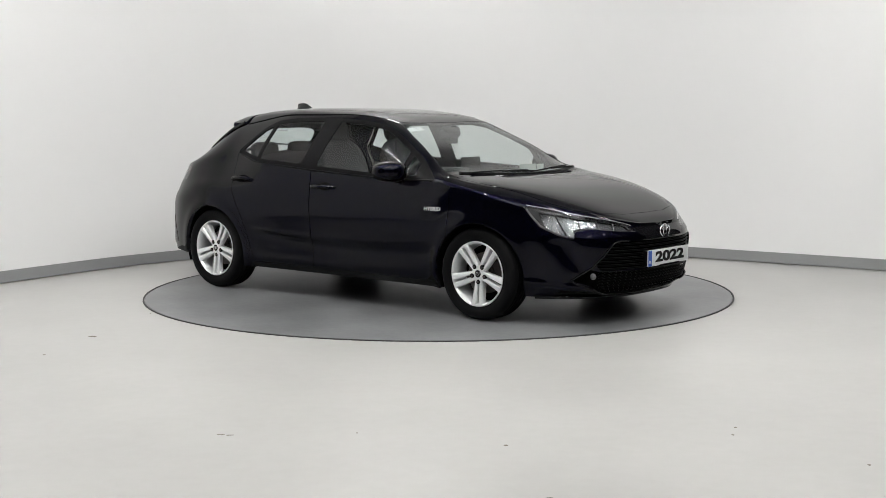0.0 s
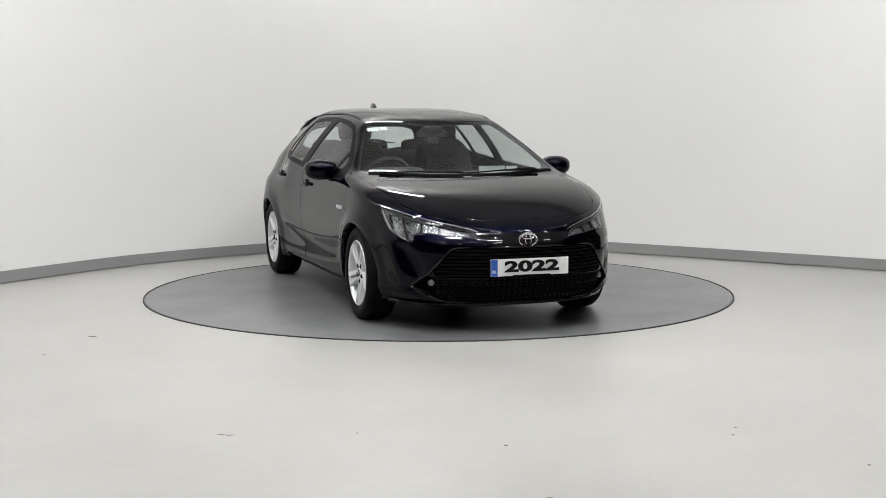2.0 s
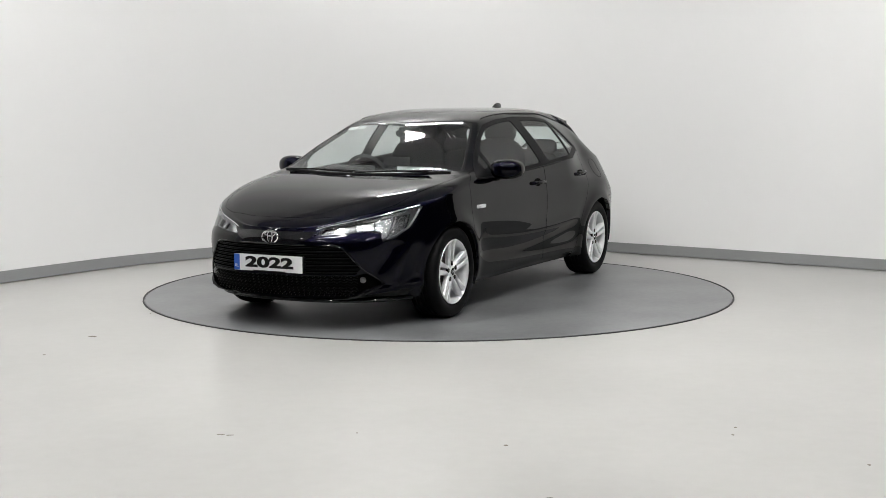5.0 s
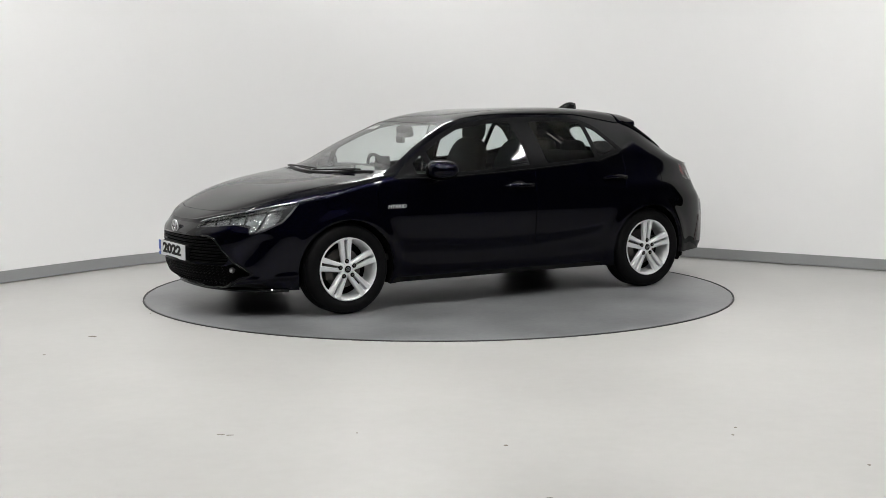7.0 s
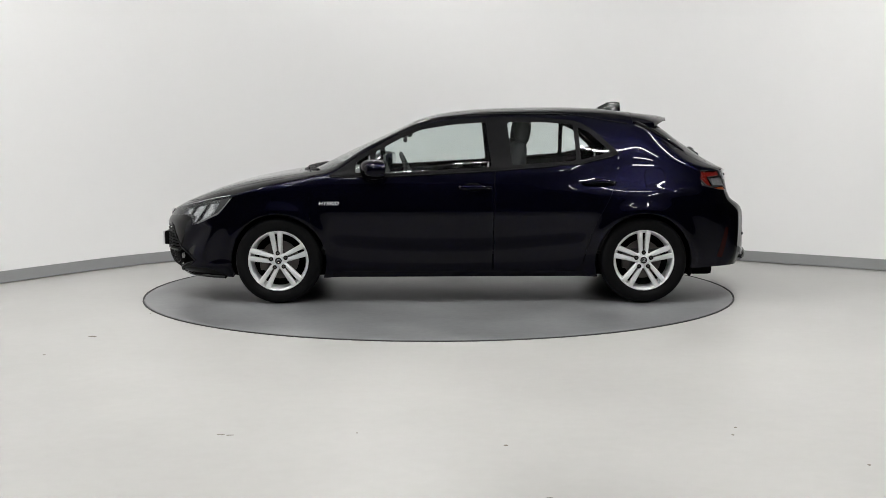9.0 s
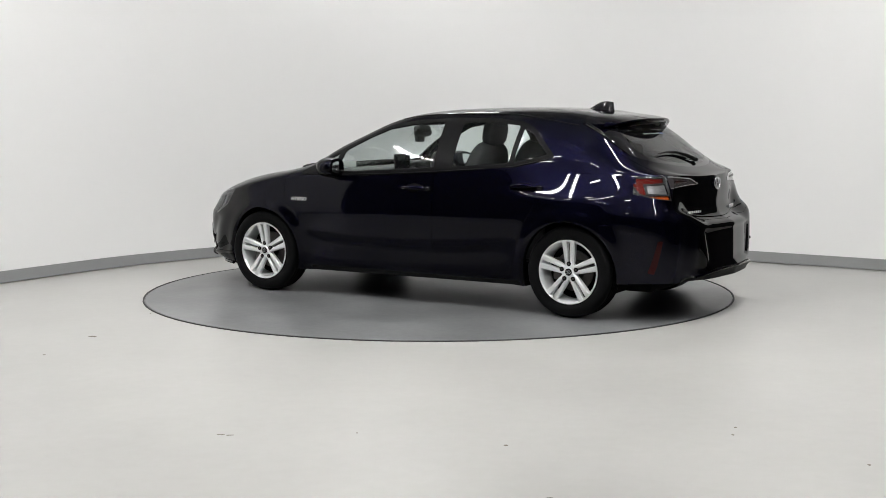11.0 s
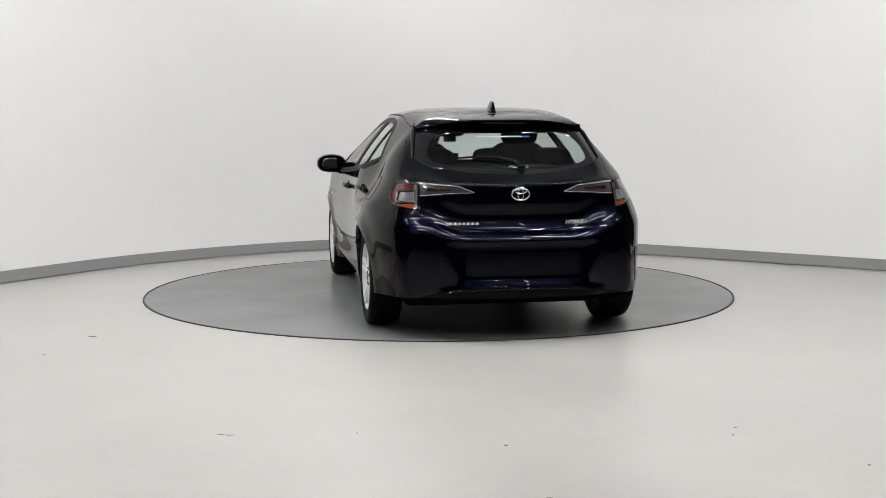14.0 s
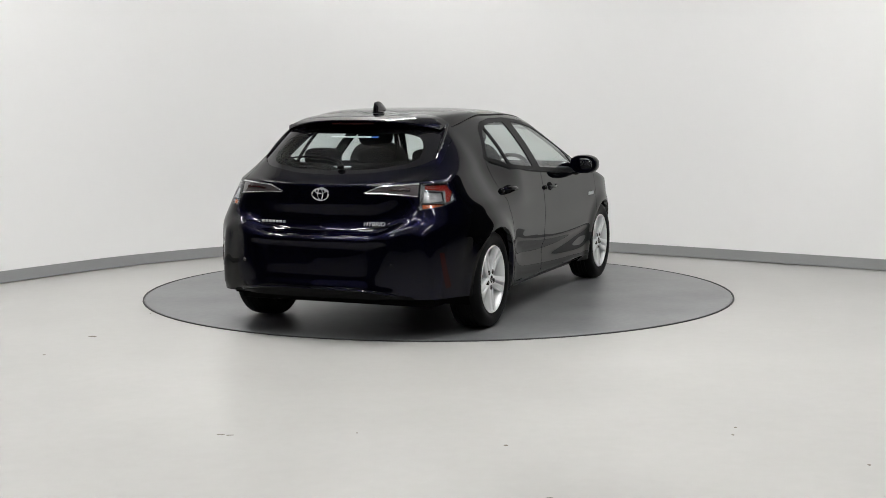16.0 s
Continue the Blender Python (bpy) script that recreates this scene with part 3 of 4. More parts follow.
def pull(name, sides, lip=0.010, gap=0.0, push=0.0, at_middle=True, thick=False):
    """Lifts a named piece of the shell out as a mesh: sides 'L', 'R' or 'both' as one piece over the middle. Its rim is turned inwards by lip."""
    want = [KINDS[n] for n in (name if isinstance(name, tuple) else (name,))]
    name = name[0] if isinstance(name, tuple) else name
    bm = bmesh.new()
    made = {}
    for f in shell.faces:
        if f[KIND] in want:
            vs = []
            for v in f.verts:
                if v not in made:
                    made[v] = bm.verts.new(v.co)
                vs.append(made[v])
            try:
                bm.faces.new(vs)
            except ValueError:
                pass
    bm.verts.ensure_lookup_table()
    normal = {v: smooth_normal(v.co) for v in bm.verts}
    rim = [e for e in bm.edges if e.is_boundary and not (sides == "both" and e.verts[0].co.y < 0.001 and e.verts[1].co.y < 0.001)]
    rim_verts = {v for e in rim for v in e.verts}
    if gap:
        moves = {}
        for v in rim_verts:
            d = Vector()
            for e in v.link_edges:
                if e in rim:
                    f = e.link_faces[0]
                    mid = (e.verts[0].co + e.verts[1].co) / 2
                    t = (f.calc_center_median() - mid)
                    ed = (e.verts[1].co - e.verts[0].co).normalized()
                    t -= ed * t.dot(ed)
                    d += t.normalized() if t.length > 1e-6 else Vector()
            if d.length > 1e-6:
                moves[v] = d.normalized() * gap
        for v, d in moves.items():
            if v.co.y < 0.001 and sides == "both":
                d.y = 0
            v.co += d
    if push:
        for v in bm.verts:
            v.co += normal[v] * push
    ns = {v: n for v, n in normal.items()}
    if lip:
        under = {v: bm.verts.new(v.co - normal[v] * lip) for v in rim_verts}
        for v, u in under.items():
            ns[u] = normal[v]
        rim_faces = []
        for e in rim:
            f = e.link_faces[0]
            a, b = e.verts
            for l in f.loops:
                if l.edge == e:
                    a, b = l.vert, l.link_loop_next.vert
            rim_faces.append(bm.faces.new((b, a, under[a], under[b])))
    main = len(bm.faces)
    order = list(bm.verts)
    vecs = [ns[v] for v in order]
    for i, v in enumerate(order):
        v.index = i
    me = bpy.data.meshes.new(name)
    bm.to_mesh(me)
    bm.free()
    co = np.array([v.co[:] for v in me.vertices])
    nn = np.array([v[:] for v in vecs])
    polys = [tuple(p.vertices) for p in me.polygons]
    bpy.data.meshes.remove(me)
    out = []
    for sd in (("L", "R") if sides == "sides" else (sides,)):
        c, n, ps = co.copy(), nn.copy(), list(polys)
        if sd == "R":
            c[:, 1] *= -1
            n[:, 1] *= -1
            ps = [p[::-1] for p in ps]
        if sd == "both":
            c2, n2 = co * (1, -1, 1), nn * (1, -1, 1)
            twin = [i if co[i, 1] < 0.001 else len(c) + i for i in range(len(c))]
            ps = ps + [tuple(twin[i] for i in p[::-1]) for p in polys]
            c, n = np.vstack([c, c2]), np.vstack([n, n2])
        me = bpy.data.meshes.new(name)
        me.from_pydata(c.tolist(), [], ps)
        me.shade_smooth()
        me.normals_split_custom_set_from_vertices([Vector(v) for v in n])
        out.append(me)
    return out


car = new("car")


def panel(name, sides, mat, label="", shown="", parent=None, **how):
    """A piece of the shell as a part of the car, on both sides where it has two."""
    made = []
    for me in pull(name, sides, **how):
        made.append(part(shown or name, me, mat, parent or car, label, smooth=False))
    return made


panel("body", "both", PAINT, "dark midnight blue painted body shell", lip=0.03)
doors_f = panel("front_door", "sides", PAINT, gap=0.0042, lip=0.016)
doors_r = panel("rear_door", "sides", PAINT, gap=0.0042, lip=0.016)
panel("window_surround", "sides", SATIN, "satin black window surround and pillar", gap=0.001, lip=0.012)
panel("front_quarter_glass", "sides", WINDOW, "small fixed tinted pane", push=-0.004, lip=0)
panel("front_door_glass", "sides", WINDOW, "tinted door window", push=-0.004, lip=0)
panel("rear_door_glass", "sides", WINDOW, "tinted door window", push=-0.004, lip=0)
panel("rear_quarter_glass", "sides", WINDOW, "small fixed tinted pane", push=-0.004, lip=0)
panel("bonnet", "both", PAINT, gap=0.0045, lip=0.016)
panel("screen_frame", "both", BLACK, "black border of the windscreen", lip=0.01, push=-0.002, shown="windscreen_border")
panel("windscreen", "both", SCREEN, "clear greenish windscreen", lip=0, push=-0.003)
panel("rear_window", "both", BLACK, "black border of the rear window", lip=0.008, push=-0.002, shown="rear_window_border")
panel("rear_glass", "both", REARGLASS, "tinted rear window", lip=0, push=-0.003, shown="rear_window")
tailgate = panel("tailgate", "both", PAINT, gap=0.0045, lip=0.016)[0]
panel("rear_diffuser", "both", SATIN, "black lower rear valance", lip=0.02)
panel("side_sill", "sides", PAINT, gap=0.001, lip=0.02)
panel("rear_reflector", "sides", DEEPRED, "narrow upright red reflector", lip=0.006, push=0.002)
panel("nose_panel", "both", BLACK, "gloss black strip round the badge", lip=0.01, gap=0.001)


# ---------------------------------------------------------------- car: parts built on the shell
def flipped(me):
    """The same mesh for the other side."""
    m2 = me.copy()
    m2.transform(Matrix.Diagonal((1, -1, 1, 1)))
    m2.flip_normals()
    return m2


def pair(name, bm, mat, parents=None, label="", angle=35):
    """A part for the left side and its mirror image for the right."""
    me = mesh_of(name, bm)
    me.materials.append(mat)
    other = flipped(me)
    pl, pr = parents or (car, car)
    return [part(name, me, mat, pl, label, angle=angle), part(name, other, mat, pr, label, angle=angle)]


def on_front(y, z, out=0.0):
    p, n, i, d = SKIN.ray_cast(Vector((3, abs(y), z)), Vector((-1, 0, 0)))
    n = smooth_normal(p)
    q = p + n * out
    return Vector((q.x, q.y if y >= 0 else -q.y, q.z))


def on_rear(y, z, out=0.0):
    p, n, i, d = SKIN.ray_cast(Vector((-3, abs(y), z)), Vector((1, 0, 0)))
    q = p + smooth_normal(p) * out
    return Vector((q.x, q.y if y >= 0 else -q.y, q.z))


def on_side(x, z, out=0.0):
    p, n, i, d = SKIN.ray_cast(Vector((x, 3, z)), Vector((0, -1, 0)))
    return p + smooth_normal(p) * out


def on_top(x, y, out=0.0):
    p, n, i, d = SKIN.ray_cast(Vector((x, max(abs(y), 0.001), 3)), Vector((0, 0, -1)))
    q = p + smooth_normal(p) * out
    return Vector((q.x, q.y if y >= 0 else -q.y, q.z))


def capsule(size, at, power=2.6, turn=None, seg=20):
    """A rounded lump between a ball and a box."""
    bm = bmesh.new()
    bmesh.ops.create_uvsphere(bm, u_segments=seg * 2, v_segments=seg, radius=1)
    for v in bm.verts:
        c = v.co
        k = (abs(c.x) ** power + abs(c.y) ** power + abs(c.z) ** power) ** (-1 / power)
        v.co = Vector((c.x * size[0], c.y * size[1], c.z * size[2])) * k
    if turn is not None:
        bm.transform(turn)
    bmesh.ops.translate(bm, vec=at, verts=bm.verts)
    return bm


def oval(a, b, r, at, turn, seg=40):
    """A ring of oval outline, in x, z before it is turned."""
    bm = bmesh.new()
    rings = []
    for i in range(seg):
        t = 2 * math.pi * i / seg
        c, n = Vector((a * math.cos(t), 0, b * math.sin(t))), Vector((math.cos(t), 0, math.sin(t)))
        rings.append([bm.verts.new(c + n * r * math.cos(s) + Vector((0, -1, 0)) * r * math.sin(s)) for s in (0, 0.8, 1.57, 2.34, 3.14, 4.71)])
    for i in range(seg):
        p, q = rings[i], rings[(i + 1) % seg]
        for k in range(6):
            bm.faces.new((p[k], q[k], q[(k + 1) % 6], p[(k + 1) % 6]))
    bmesh.ops.recalc_face_normals(bm, faces=bm.faces)
    bm.transform(Matrix.Translation(at) @ turn)
    return bm


FACE_FRONT, FACE_REAR, FACE_LEFT = (Matrix.Rotation(radians(a), 4, "Z") for a in (90, -90, 180))

# underside and wheel housings
part("underbody", join(box((3.7, 1.36, 0.16), (0.0, 0, 0.265), 0.03), box((0.4, 1.0, 0.10), (-1.70, 0, 0.32), 0.03), box((0.5, 0.9, 0.2), (1.55, 0, 0.33), 0.03)), VOID, car, "black underbody tray")
part("cabin_floor", box((2.7, 1.56, 0.04), (-0.25, 0, 0.37), 0.01), DASH, car)


def liner(x):
    bm = bmesh.new()
    rows = []
    for k in range(25):
        a = math.pi * (-0.12 + 1.24 * k / 24)
        c, s = math.cos(a), math.sin(a)
        px, pz = x + 0.362 * c, max(0.302 + 0.362 * s, 0.19)
        edge = min(0.845, on_side(px, max(pz, 0.26)).y - 0.018)
        rows.append([bm.verts.new((px, y, pz)) for y in (edge, 0.56)] + [bm.verts.new((x + 0.06 * c, 0.555, 0.31 + 0.06 * s))])
    for a, b in zip(rows, rows[1:]):
        for k in range(2):
            bm.faces.new((a[k], a[k + 1], b[k + 1], b[k]))
    return bm


for x in (1.32, -1.32):
    pair("wheel_arch_liner", liner(x), VOID)


# wheels
def spoke_pair():
    bms = []
    for s in (1, -1):
        bm = bmesh.new()
        out = [(0.030, 0.004, 0.026), (0.070, 0.0065, 0.034), (0.130, 0.0085, 0.041), (0.190, 0.010, 0.048), (0.209, 0.011, 0.058)]
        top, low = [], []
        for r, a, b in out:
            y = -0.020 + 0.018 * (r / 0.209) ** 2
            m = a * 0.35 + b * 0.65
            top.append([bm.verts.new((s * a, y - 0.006, r)), bm.verts.new((s * (a + 0.004), y, r)), bm.verts.new((s * m, y + 0.0015, r)), bm.verts.new((s * (b - 0.005), y - 0.001, r)), bm.verts.new((s * b, y - 0.008, r)), bm.verts.new((s * b, y - 0.034, r)), bm.verts.new((s * a, y - 0.034, r))])
        for p, q in zip(top, top[1:]):
            for k in range(7):
                bm.faces.new((p[k], p[(k + 1) % 7], q[(k + 1) % 7], q[k]))
        bm.faces.new(top[0])
        bm.faces.new(top[-1])
        bmesh.ops.recalc_face_normals(bm, faces=bm.faces)
        bms.append(bm)
    return join(*bms)


def make_wheel():
    w = bpy.data.objects.new("wheel", None)
    scene.collection.objects.link(w)
    prof = [(0.208, -0.030), (0.214, -0.010), (0.222, -0.004), (0.232, -0.003), (0.240, 0.002), (0.262, 0.006), (0.285, 0.004), (0.298, -0.004), (0.306, -0.016), (0.3095, -0.032)]
    for g in (0.052, 0.083, 0.116, 0.147):
        prof += [(0.311, -g), (0.304, -g - 0.001), (0.304, -g - 0.009), (0.311, -g - 0.010)]
    prof += [(0.3095, -0.176), (0.303, -0.194), (0.28, -0.206), (0.24, -0.205), (0.208, -0.18)]
    tyre = part("tyre", lathe(prof, 72), TYRE, w, "black ribbed rubber tyre", angle=30)
    rim = part("rim", join(lathe([(0.2085, -0.190), (0.2085, -0.034), (0.2115, -0.014), (0.2165, -0.006), (0.2185, -0.0055), (0.2165, -0.0015), (0.2115, -0.0015), (0.2065, -0.006), (0.2005, -0.018), (0.196, -0.040), (0.185, -0.19)], 72)), ALLOY, w, "silver alloy rim")
    for k in range(5):
        sp = spoke_pair()
        sp.transform(Matrix.Rotation(2 * math.pi * k / 5, 4, "Y"))
        part("spoke", sp, ALLOY, w, angle=25)
    hub = part("hub", lathe([(0.0, -0.014), (0.026, -0.014), (0.030, -0.019), (0.050, -0.022), (0.058, -0.026), (0.060, -0.055), (0.0, -0.06)], 40), ALLOY, w)
    for k in range(5):
        a = 2 * math.pi * k / 5
        c = Vector((0.055 * math.sin(a), 0, 0.055 * math.cos(a)))
        # no real hole: a black disc proud of the spokes paints its shade
        hole = lathe([(0.0, -0.0165), (0.0145, -0.0165), (0.0160, -0.0175), (0.0160, -0.03)], 16)
        hole.transform(Matrix.Translation(c))
        nut = part("nut_hole_shade", hole, INK, w)
        bolt = lathe([(0.0, -0.0115), (0.0055, -0.0115), (0.0075, -0.0140), (0.0075, -0.02)], 6)
        bolt.transform(Matrix.Translation(c))
        part("wheel_nut", bolt, STEEL, w)
    cap = part("centre_cap", lathe([(0.0, -0.0095), (0.020, -0.0105), (0.0245, -0.0135), (0.0245, -0.02)], 28), INK, w, "black centre cap with silver ovals")
    part("cap_ovals", join(oval(0.0165, 0.0115, 0.0018, (0, -0.0105, 0), FACE_LEFT), oval(0.005, 0.0105, 0.0015, (0, -0.0103, 0), FACE_LEFT), oval(0.010, 0.005, 0.0015, (0, -0.0103, 0.005), FACE_LEFT)), CHROME, cap)
    part("brake_disc", lathe([(0.0, -0.085), (0.075, -0.085), (0.077, -0.095), (0.138, -0.095), (0.138, -0.118), (0.0, -0.118)], 40), STEEL, w, "dull steel brake disc")
    part("brake_shield", lathe([(0.0, -0.13), (0.20, -0.13), (0.20, -0.14)], 40), VOID, w)
    part("brake_caliper", box((0.06, 0.06, 0.15), (0.115, -0.105, 0.01), 0.012), STEEL, w)
    return w


first = make_wheel()
first.parent = car
for i, (x, s) in enumerate(((1.315, 1), (-1.32, 1), (1.315, -1), (-1.32, -1))):
    y = 0.850 if x > 0 else 0.868
    turn = (5, 0, 36, 38)[i]
    m = pose(x, s * y, 0.311, 0, 0, 0 if s > 0 else 180) @ pose(0, 0, 0, 0, turn, 0)
    if i == 0:
        first.matrix_basis = m
    else:
        copy_thing(first, m)

LAMPGREY = material("grey_lamp_bezel", (0.23, 0.23, 0.235), 0.28, metal=0.45, vary=0.6, scale=30)
LAMPDARK = material("dark_lamp_bezel", (0.13, 0.132, 0.135), 0.22, metal=0.5, vary=0.4, scale=30)
# headlights: clear lens over a dark housing with bright reflectors
whole_lamp = ("headlight",) + tuple(CELLS)
lenses = []
for me in pull(whole_lamp, "sides", lip=0.0):
    lenses.append(part("headlight", me, LENS, car, "clear headlight lens", smooth=False))
for lens, me in zip(lenses, pull("headlight", "sides", lip=-0.02, push=-0.02)):
    part("lamp_housing", me, LAMPDARK, lens, smooth=False)
for cell in CELLS:
    for lens, me in zip(lenses, pull(cell, "sides", lip=0.008, push=-0.014, gap=0.001)):
        part("reflector", me, REFLECTOR if cell < "lamp_cell_d" else LAMPDARK, lens, "bright silvered lamp reflector", smooth=False)


def on_lamp(run, out, wide):
    """A bar on the nose along (y, z) points, sunk into the lamp."""
    return tube([on_front(y, z, out) for y, z in run], wide, 8)


pair("daylight_strip", on_lamp([(0.782, 0.755), (0.772, 0.70), (0.760, 0.650), (0.722, 0.600), (0.690, 0.580)], -0.012, 0.006), LAMPGREY, lenses, "pale light guide")
pair("lamp_brow", on_lamp([(0.30, 0.640), (0.34, 0.656), (0.44, 0.681), (0.54, 0.702), (0.64, 0.730), (0.72, 0.760), (0.775, 0.780)], 0.001, 0.0028), CHROME, lenses, "thin bright upper lamp edge")

# grille: dark backing, slats, moulding
up = part("upper_grille", pull("grille_upper", "both", lip=-0.03, push=-0.03)[0], VOID, car, "black slatted upper grille", smooth=False)
low = part("lower_grille", pull("grille_lower", "both", lip=-0.04, push=-0.04)[0], VOID, car, "black honeycomb lower grille", smooth=False)


def edge_of(z, pts):
    return float(np.interp(z, [p[1] for p in pts], [p[0] for p in pts]))


for k in range(8):
    z = 0.372 + 0.0225 * k
    e = edge_of(z, [(0.555, 0.362), (0.572, 0.400), (0.488, 0.515), (0.43, 0.545)])
    part("slat", tube([on_front(e * (i / 14 - 1), z, -0.008) for i in range(29)], 0.0062, 6), SATIN, up)
for k in range(8):
    z = 0.214 + 0.0195 * k
    e = edge_of(z, [(0.46, 0.205), (0.52, 0.225), (0.55, 0.26), (0.56, 0.355)])
    run = [(e * (i / 30 - 1), z + (0.0055 if i % 2 else -0.0055)) for i in range(61)]
    part("mesh_bar", tube([on_front(y, q, -0.010) for y, q in run], 0.004, 5), SATIN, low)
rim_run = [(0.0, 0.549), (0.2, 0.549), (0.43, 0.549), (0.475, 0.536), (0.495, 0.515), (0.54, 0.452), (0.59, 0.385), (0.64, 0.335), (0.672, 0.300), (0.655, 0.278), (0.60, 0.245), (0.52, 0.212), (0.46, 0.198), (0.2, 0.192), (0.0, 0.192)]
part("grille_moulding", tube([on_front(y, z, 0.001) for y, z in rim_run + [(-y, z) for y, z in rim_run[::-1][1:]]], 0.0075, 8), BLACK, car, "gloss black moulding round the grille")
pair("corner_blade", tube([on_front(y, z, 0.004) for y, z in ((0.655, 0.285), (0.62, 0.268), (0.58, 0.243), (0.54, 0.222), (0.49, 0.212))], [0.006, 0.012, 0.014, 0.012, 0.005], 8), BLACK, None, "gloss black bumper blade")
for y in (0.58,):
    c = on_front(y, 0.325, -0.004)
    f = join(lathe([(0.0, 0.004), (0.009, 0.004), (0.016, 0.0), (0.018, 0.004), (0.020, -0.01)], 24))
    f.transform(Matrix.Translation(c) @ Matrix.Rotation(radians(-62), 4, "Z"))
    pair("fog_lamp", f, LAMPGREY, None, "small round bright fog lamp")
part("front_splitter", tube([on_front(y, 0.186, 0.004) for y in np.linspace(-0.74, 0.74, 31)], 0.013, 8), BLACK, car, "black lower lip of the bumper")

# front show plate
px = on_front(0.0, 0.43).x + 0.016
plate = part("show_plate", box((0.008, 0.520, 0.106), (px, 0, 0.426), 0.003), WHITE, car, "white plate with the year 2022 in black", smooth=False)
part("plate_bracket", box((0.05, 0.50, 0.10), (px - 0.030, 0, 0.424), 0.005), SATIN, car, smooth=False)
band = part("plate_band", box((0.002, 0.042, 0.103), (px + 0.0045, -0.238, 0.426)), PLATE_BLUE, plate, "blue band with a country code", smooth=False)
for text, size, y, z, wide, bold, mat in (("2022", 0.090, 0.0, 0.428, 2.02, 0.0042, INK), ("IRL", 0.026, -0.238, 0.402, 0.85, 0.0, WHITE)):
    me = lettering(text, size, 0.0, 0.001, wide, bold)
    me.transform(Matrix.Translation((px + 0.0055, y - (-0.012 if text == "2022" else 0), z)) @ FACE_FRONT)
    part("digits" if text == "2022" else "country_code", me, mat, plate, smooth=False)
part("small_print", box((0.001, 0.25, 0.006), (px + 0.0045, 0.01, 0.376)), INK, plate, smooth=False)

# oval badges and lettering
for nm, spot, face, sc in (("front_badge", on_front(0.0, 0.588, 0.008), FACE_FRONT, 1.0), ("rear_badge", on_rear(0.0, 0.883, 0.004), FACE_REAR, 0.92)):
    part(nm, join(oval(0.060 * sc, 0.040 * sc, 0.0055, spot, face), oval(0.018 * sc, 0.037 * sc, 0.0042, spot, face), oval(0.038 * sc, 0.015 * sc, 0.0042, spot + Vector((0, 0, 0.019 * sc)), face)), CHROME, car, "chrome oval badge")
for s in (1, -1):
    me = lettering("HYBRID", 0.036, 0.22, 0.002, 1.15, 0.0004)
    c = on_side(0.945, 0.726, 0.003)
    me.transform(Matrix.Translation((c.x, s * c.y, c.z)) @ (FACE_LEFT if s > 0 else Matrix()))
    part("hybrid_badge", me, ALLOY, car, "chrome lettering on the front wing", smooth=False)
me = lettering("HYBRID", 0.034, 0.22, 0.002, 1.15, 0.0004)
c = on_rear(-0.35, 0.705, 0.004)
me.transform(Matrix.Translation((c.x - 0.008, c.y, c.z)) @ FACE_REAR @ pose(0, 0, 0, 0, 0, 9))
part("hybrid_badge", me, ALLOY, car, "chrome lettering on the tailgate", smooth=False)
for k in range(7):
    c = on_rear(0.425 - 0.0265 * k, 0.705, 0.003)
    part("name_bar", box((0.003, 0.019, 0.015), c, 0.001), ALLOY, car, "small chrome bar of lettering", smooth=False)

# door mirrors
shell_m = capsule((0.100, 0.114, 0.072), (0, 0, 0), 2.6)
bmesh.ops.bisect_plane(shell_m, geom=shell_m.verts[:] + shell_m.edges[:] + shell_m.faces[:], plane_co=(-0.055, 0, 0), plane_no=(-1, 0, 0), clear_outer=True)
rimface = bmesh.ops.holes_fill(shell_m, edges=[e for e in shell_m.edges if e.is_boundary])
for v in shell_m.verts:
    v.co.z *= 1.0 - 0.9 * max(0, v.co.y - 0.02)
    v.co.x -= 0.25 * max(0, v.co.y)
shell_m.transform(Matrix.Translation((0.615, 0.914, 0.972)))
mirrors = pair("door_mirror", shell_m, PAINT, doors_f, "gloss dark door mirror", 40)
pair("mirror_glass", capsule((0.003, 0.078, 0.045), (0.552, 0.915, 0.973), 3, Matrix.Rotation(radians(14), 4, "Z"), 10), CHROME, mirrors, "mirror glass")
pair("mirror_foot", join(box((0.075, 0.12, 0.030), (0.630, 0.845, 0.905), 0.011, turn=pose(0, 0, 0, 28, 0, 0)), box((0.06, 0.05, 0.03), (0.625, 0.895, 0.920), 0.01)), BLACK, mirrors, "gloss black mirror foot")
pair("indicator_strip", tube([(0.690, 0.86, 0.945), (0.688, 0.92, 0.950), (0.665, 0.98, 0.955), (0.620, 1.018, 0.962)], 0.0045, 6), WHITE, mirrors, "clear side indicator")

# door handles over black lumps that paint in their cups' shade
for x, z, d in ((-0.095, 0.832, doors_f), (-0.985, 0.862, doors_r)):
    c = on_side(x, z, 0.0)
    cup = capsule((0.078, 0.012, 0.042), on_side(x + 0.002, z - 0.002, -0.008), 2.2, None, 12)
    pair("handle_cup_shade", cup, VOID, d, "black lump painting in the shade of the finger recess")
    pts = [on_side(x + q, z + 0.004, o) for q, o in ((0.105, -0.004), (0.095, 0.016), (0.06, 0.026), (0.0, 0.029), (-0.05, 0.027), (-0.085, 0.018), (-0.095, -0.004))]
    bar = tube(pts, [0.011, 0.014, 0.015, 0.015, 0.015, 0.014, 0.011], 10)
    pair("door_handle", bar, PAINT, d, "body-coloured bar handle")
    pair("handle_keyplate", capsule((0.022, 0.014, 0.015), on_side(x - 0.112, z + 0.004, 0.006), 3, None, 10), BLACK, d)

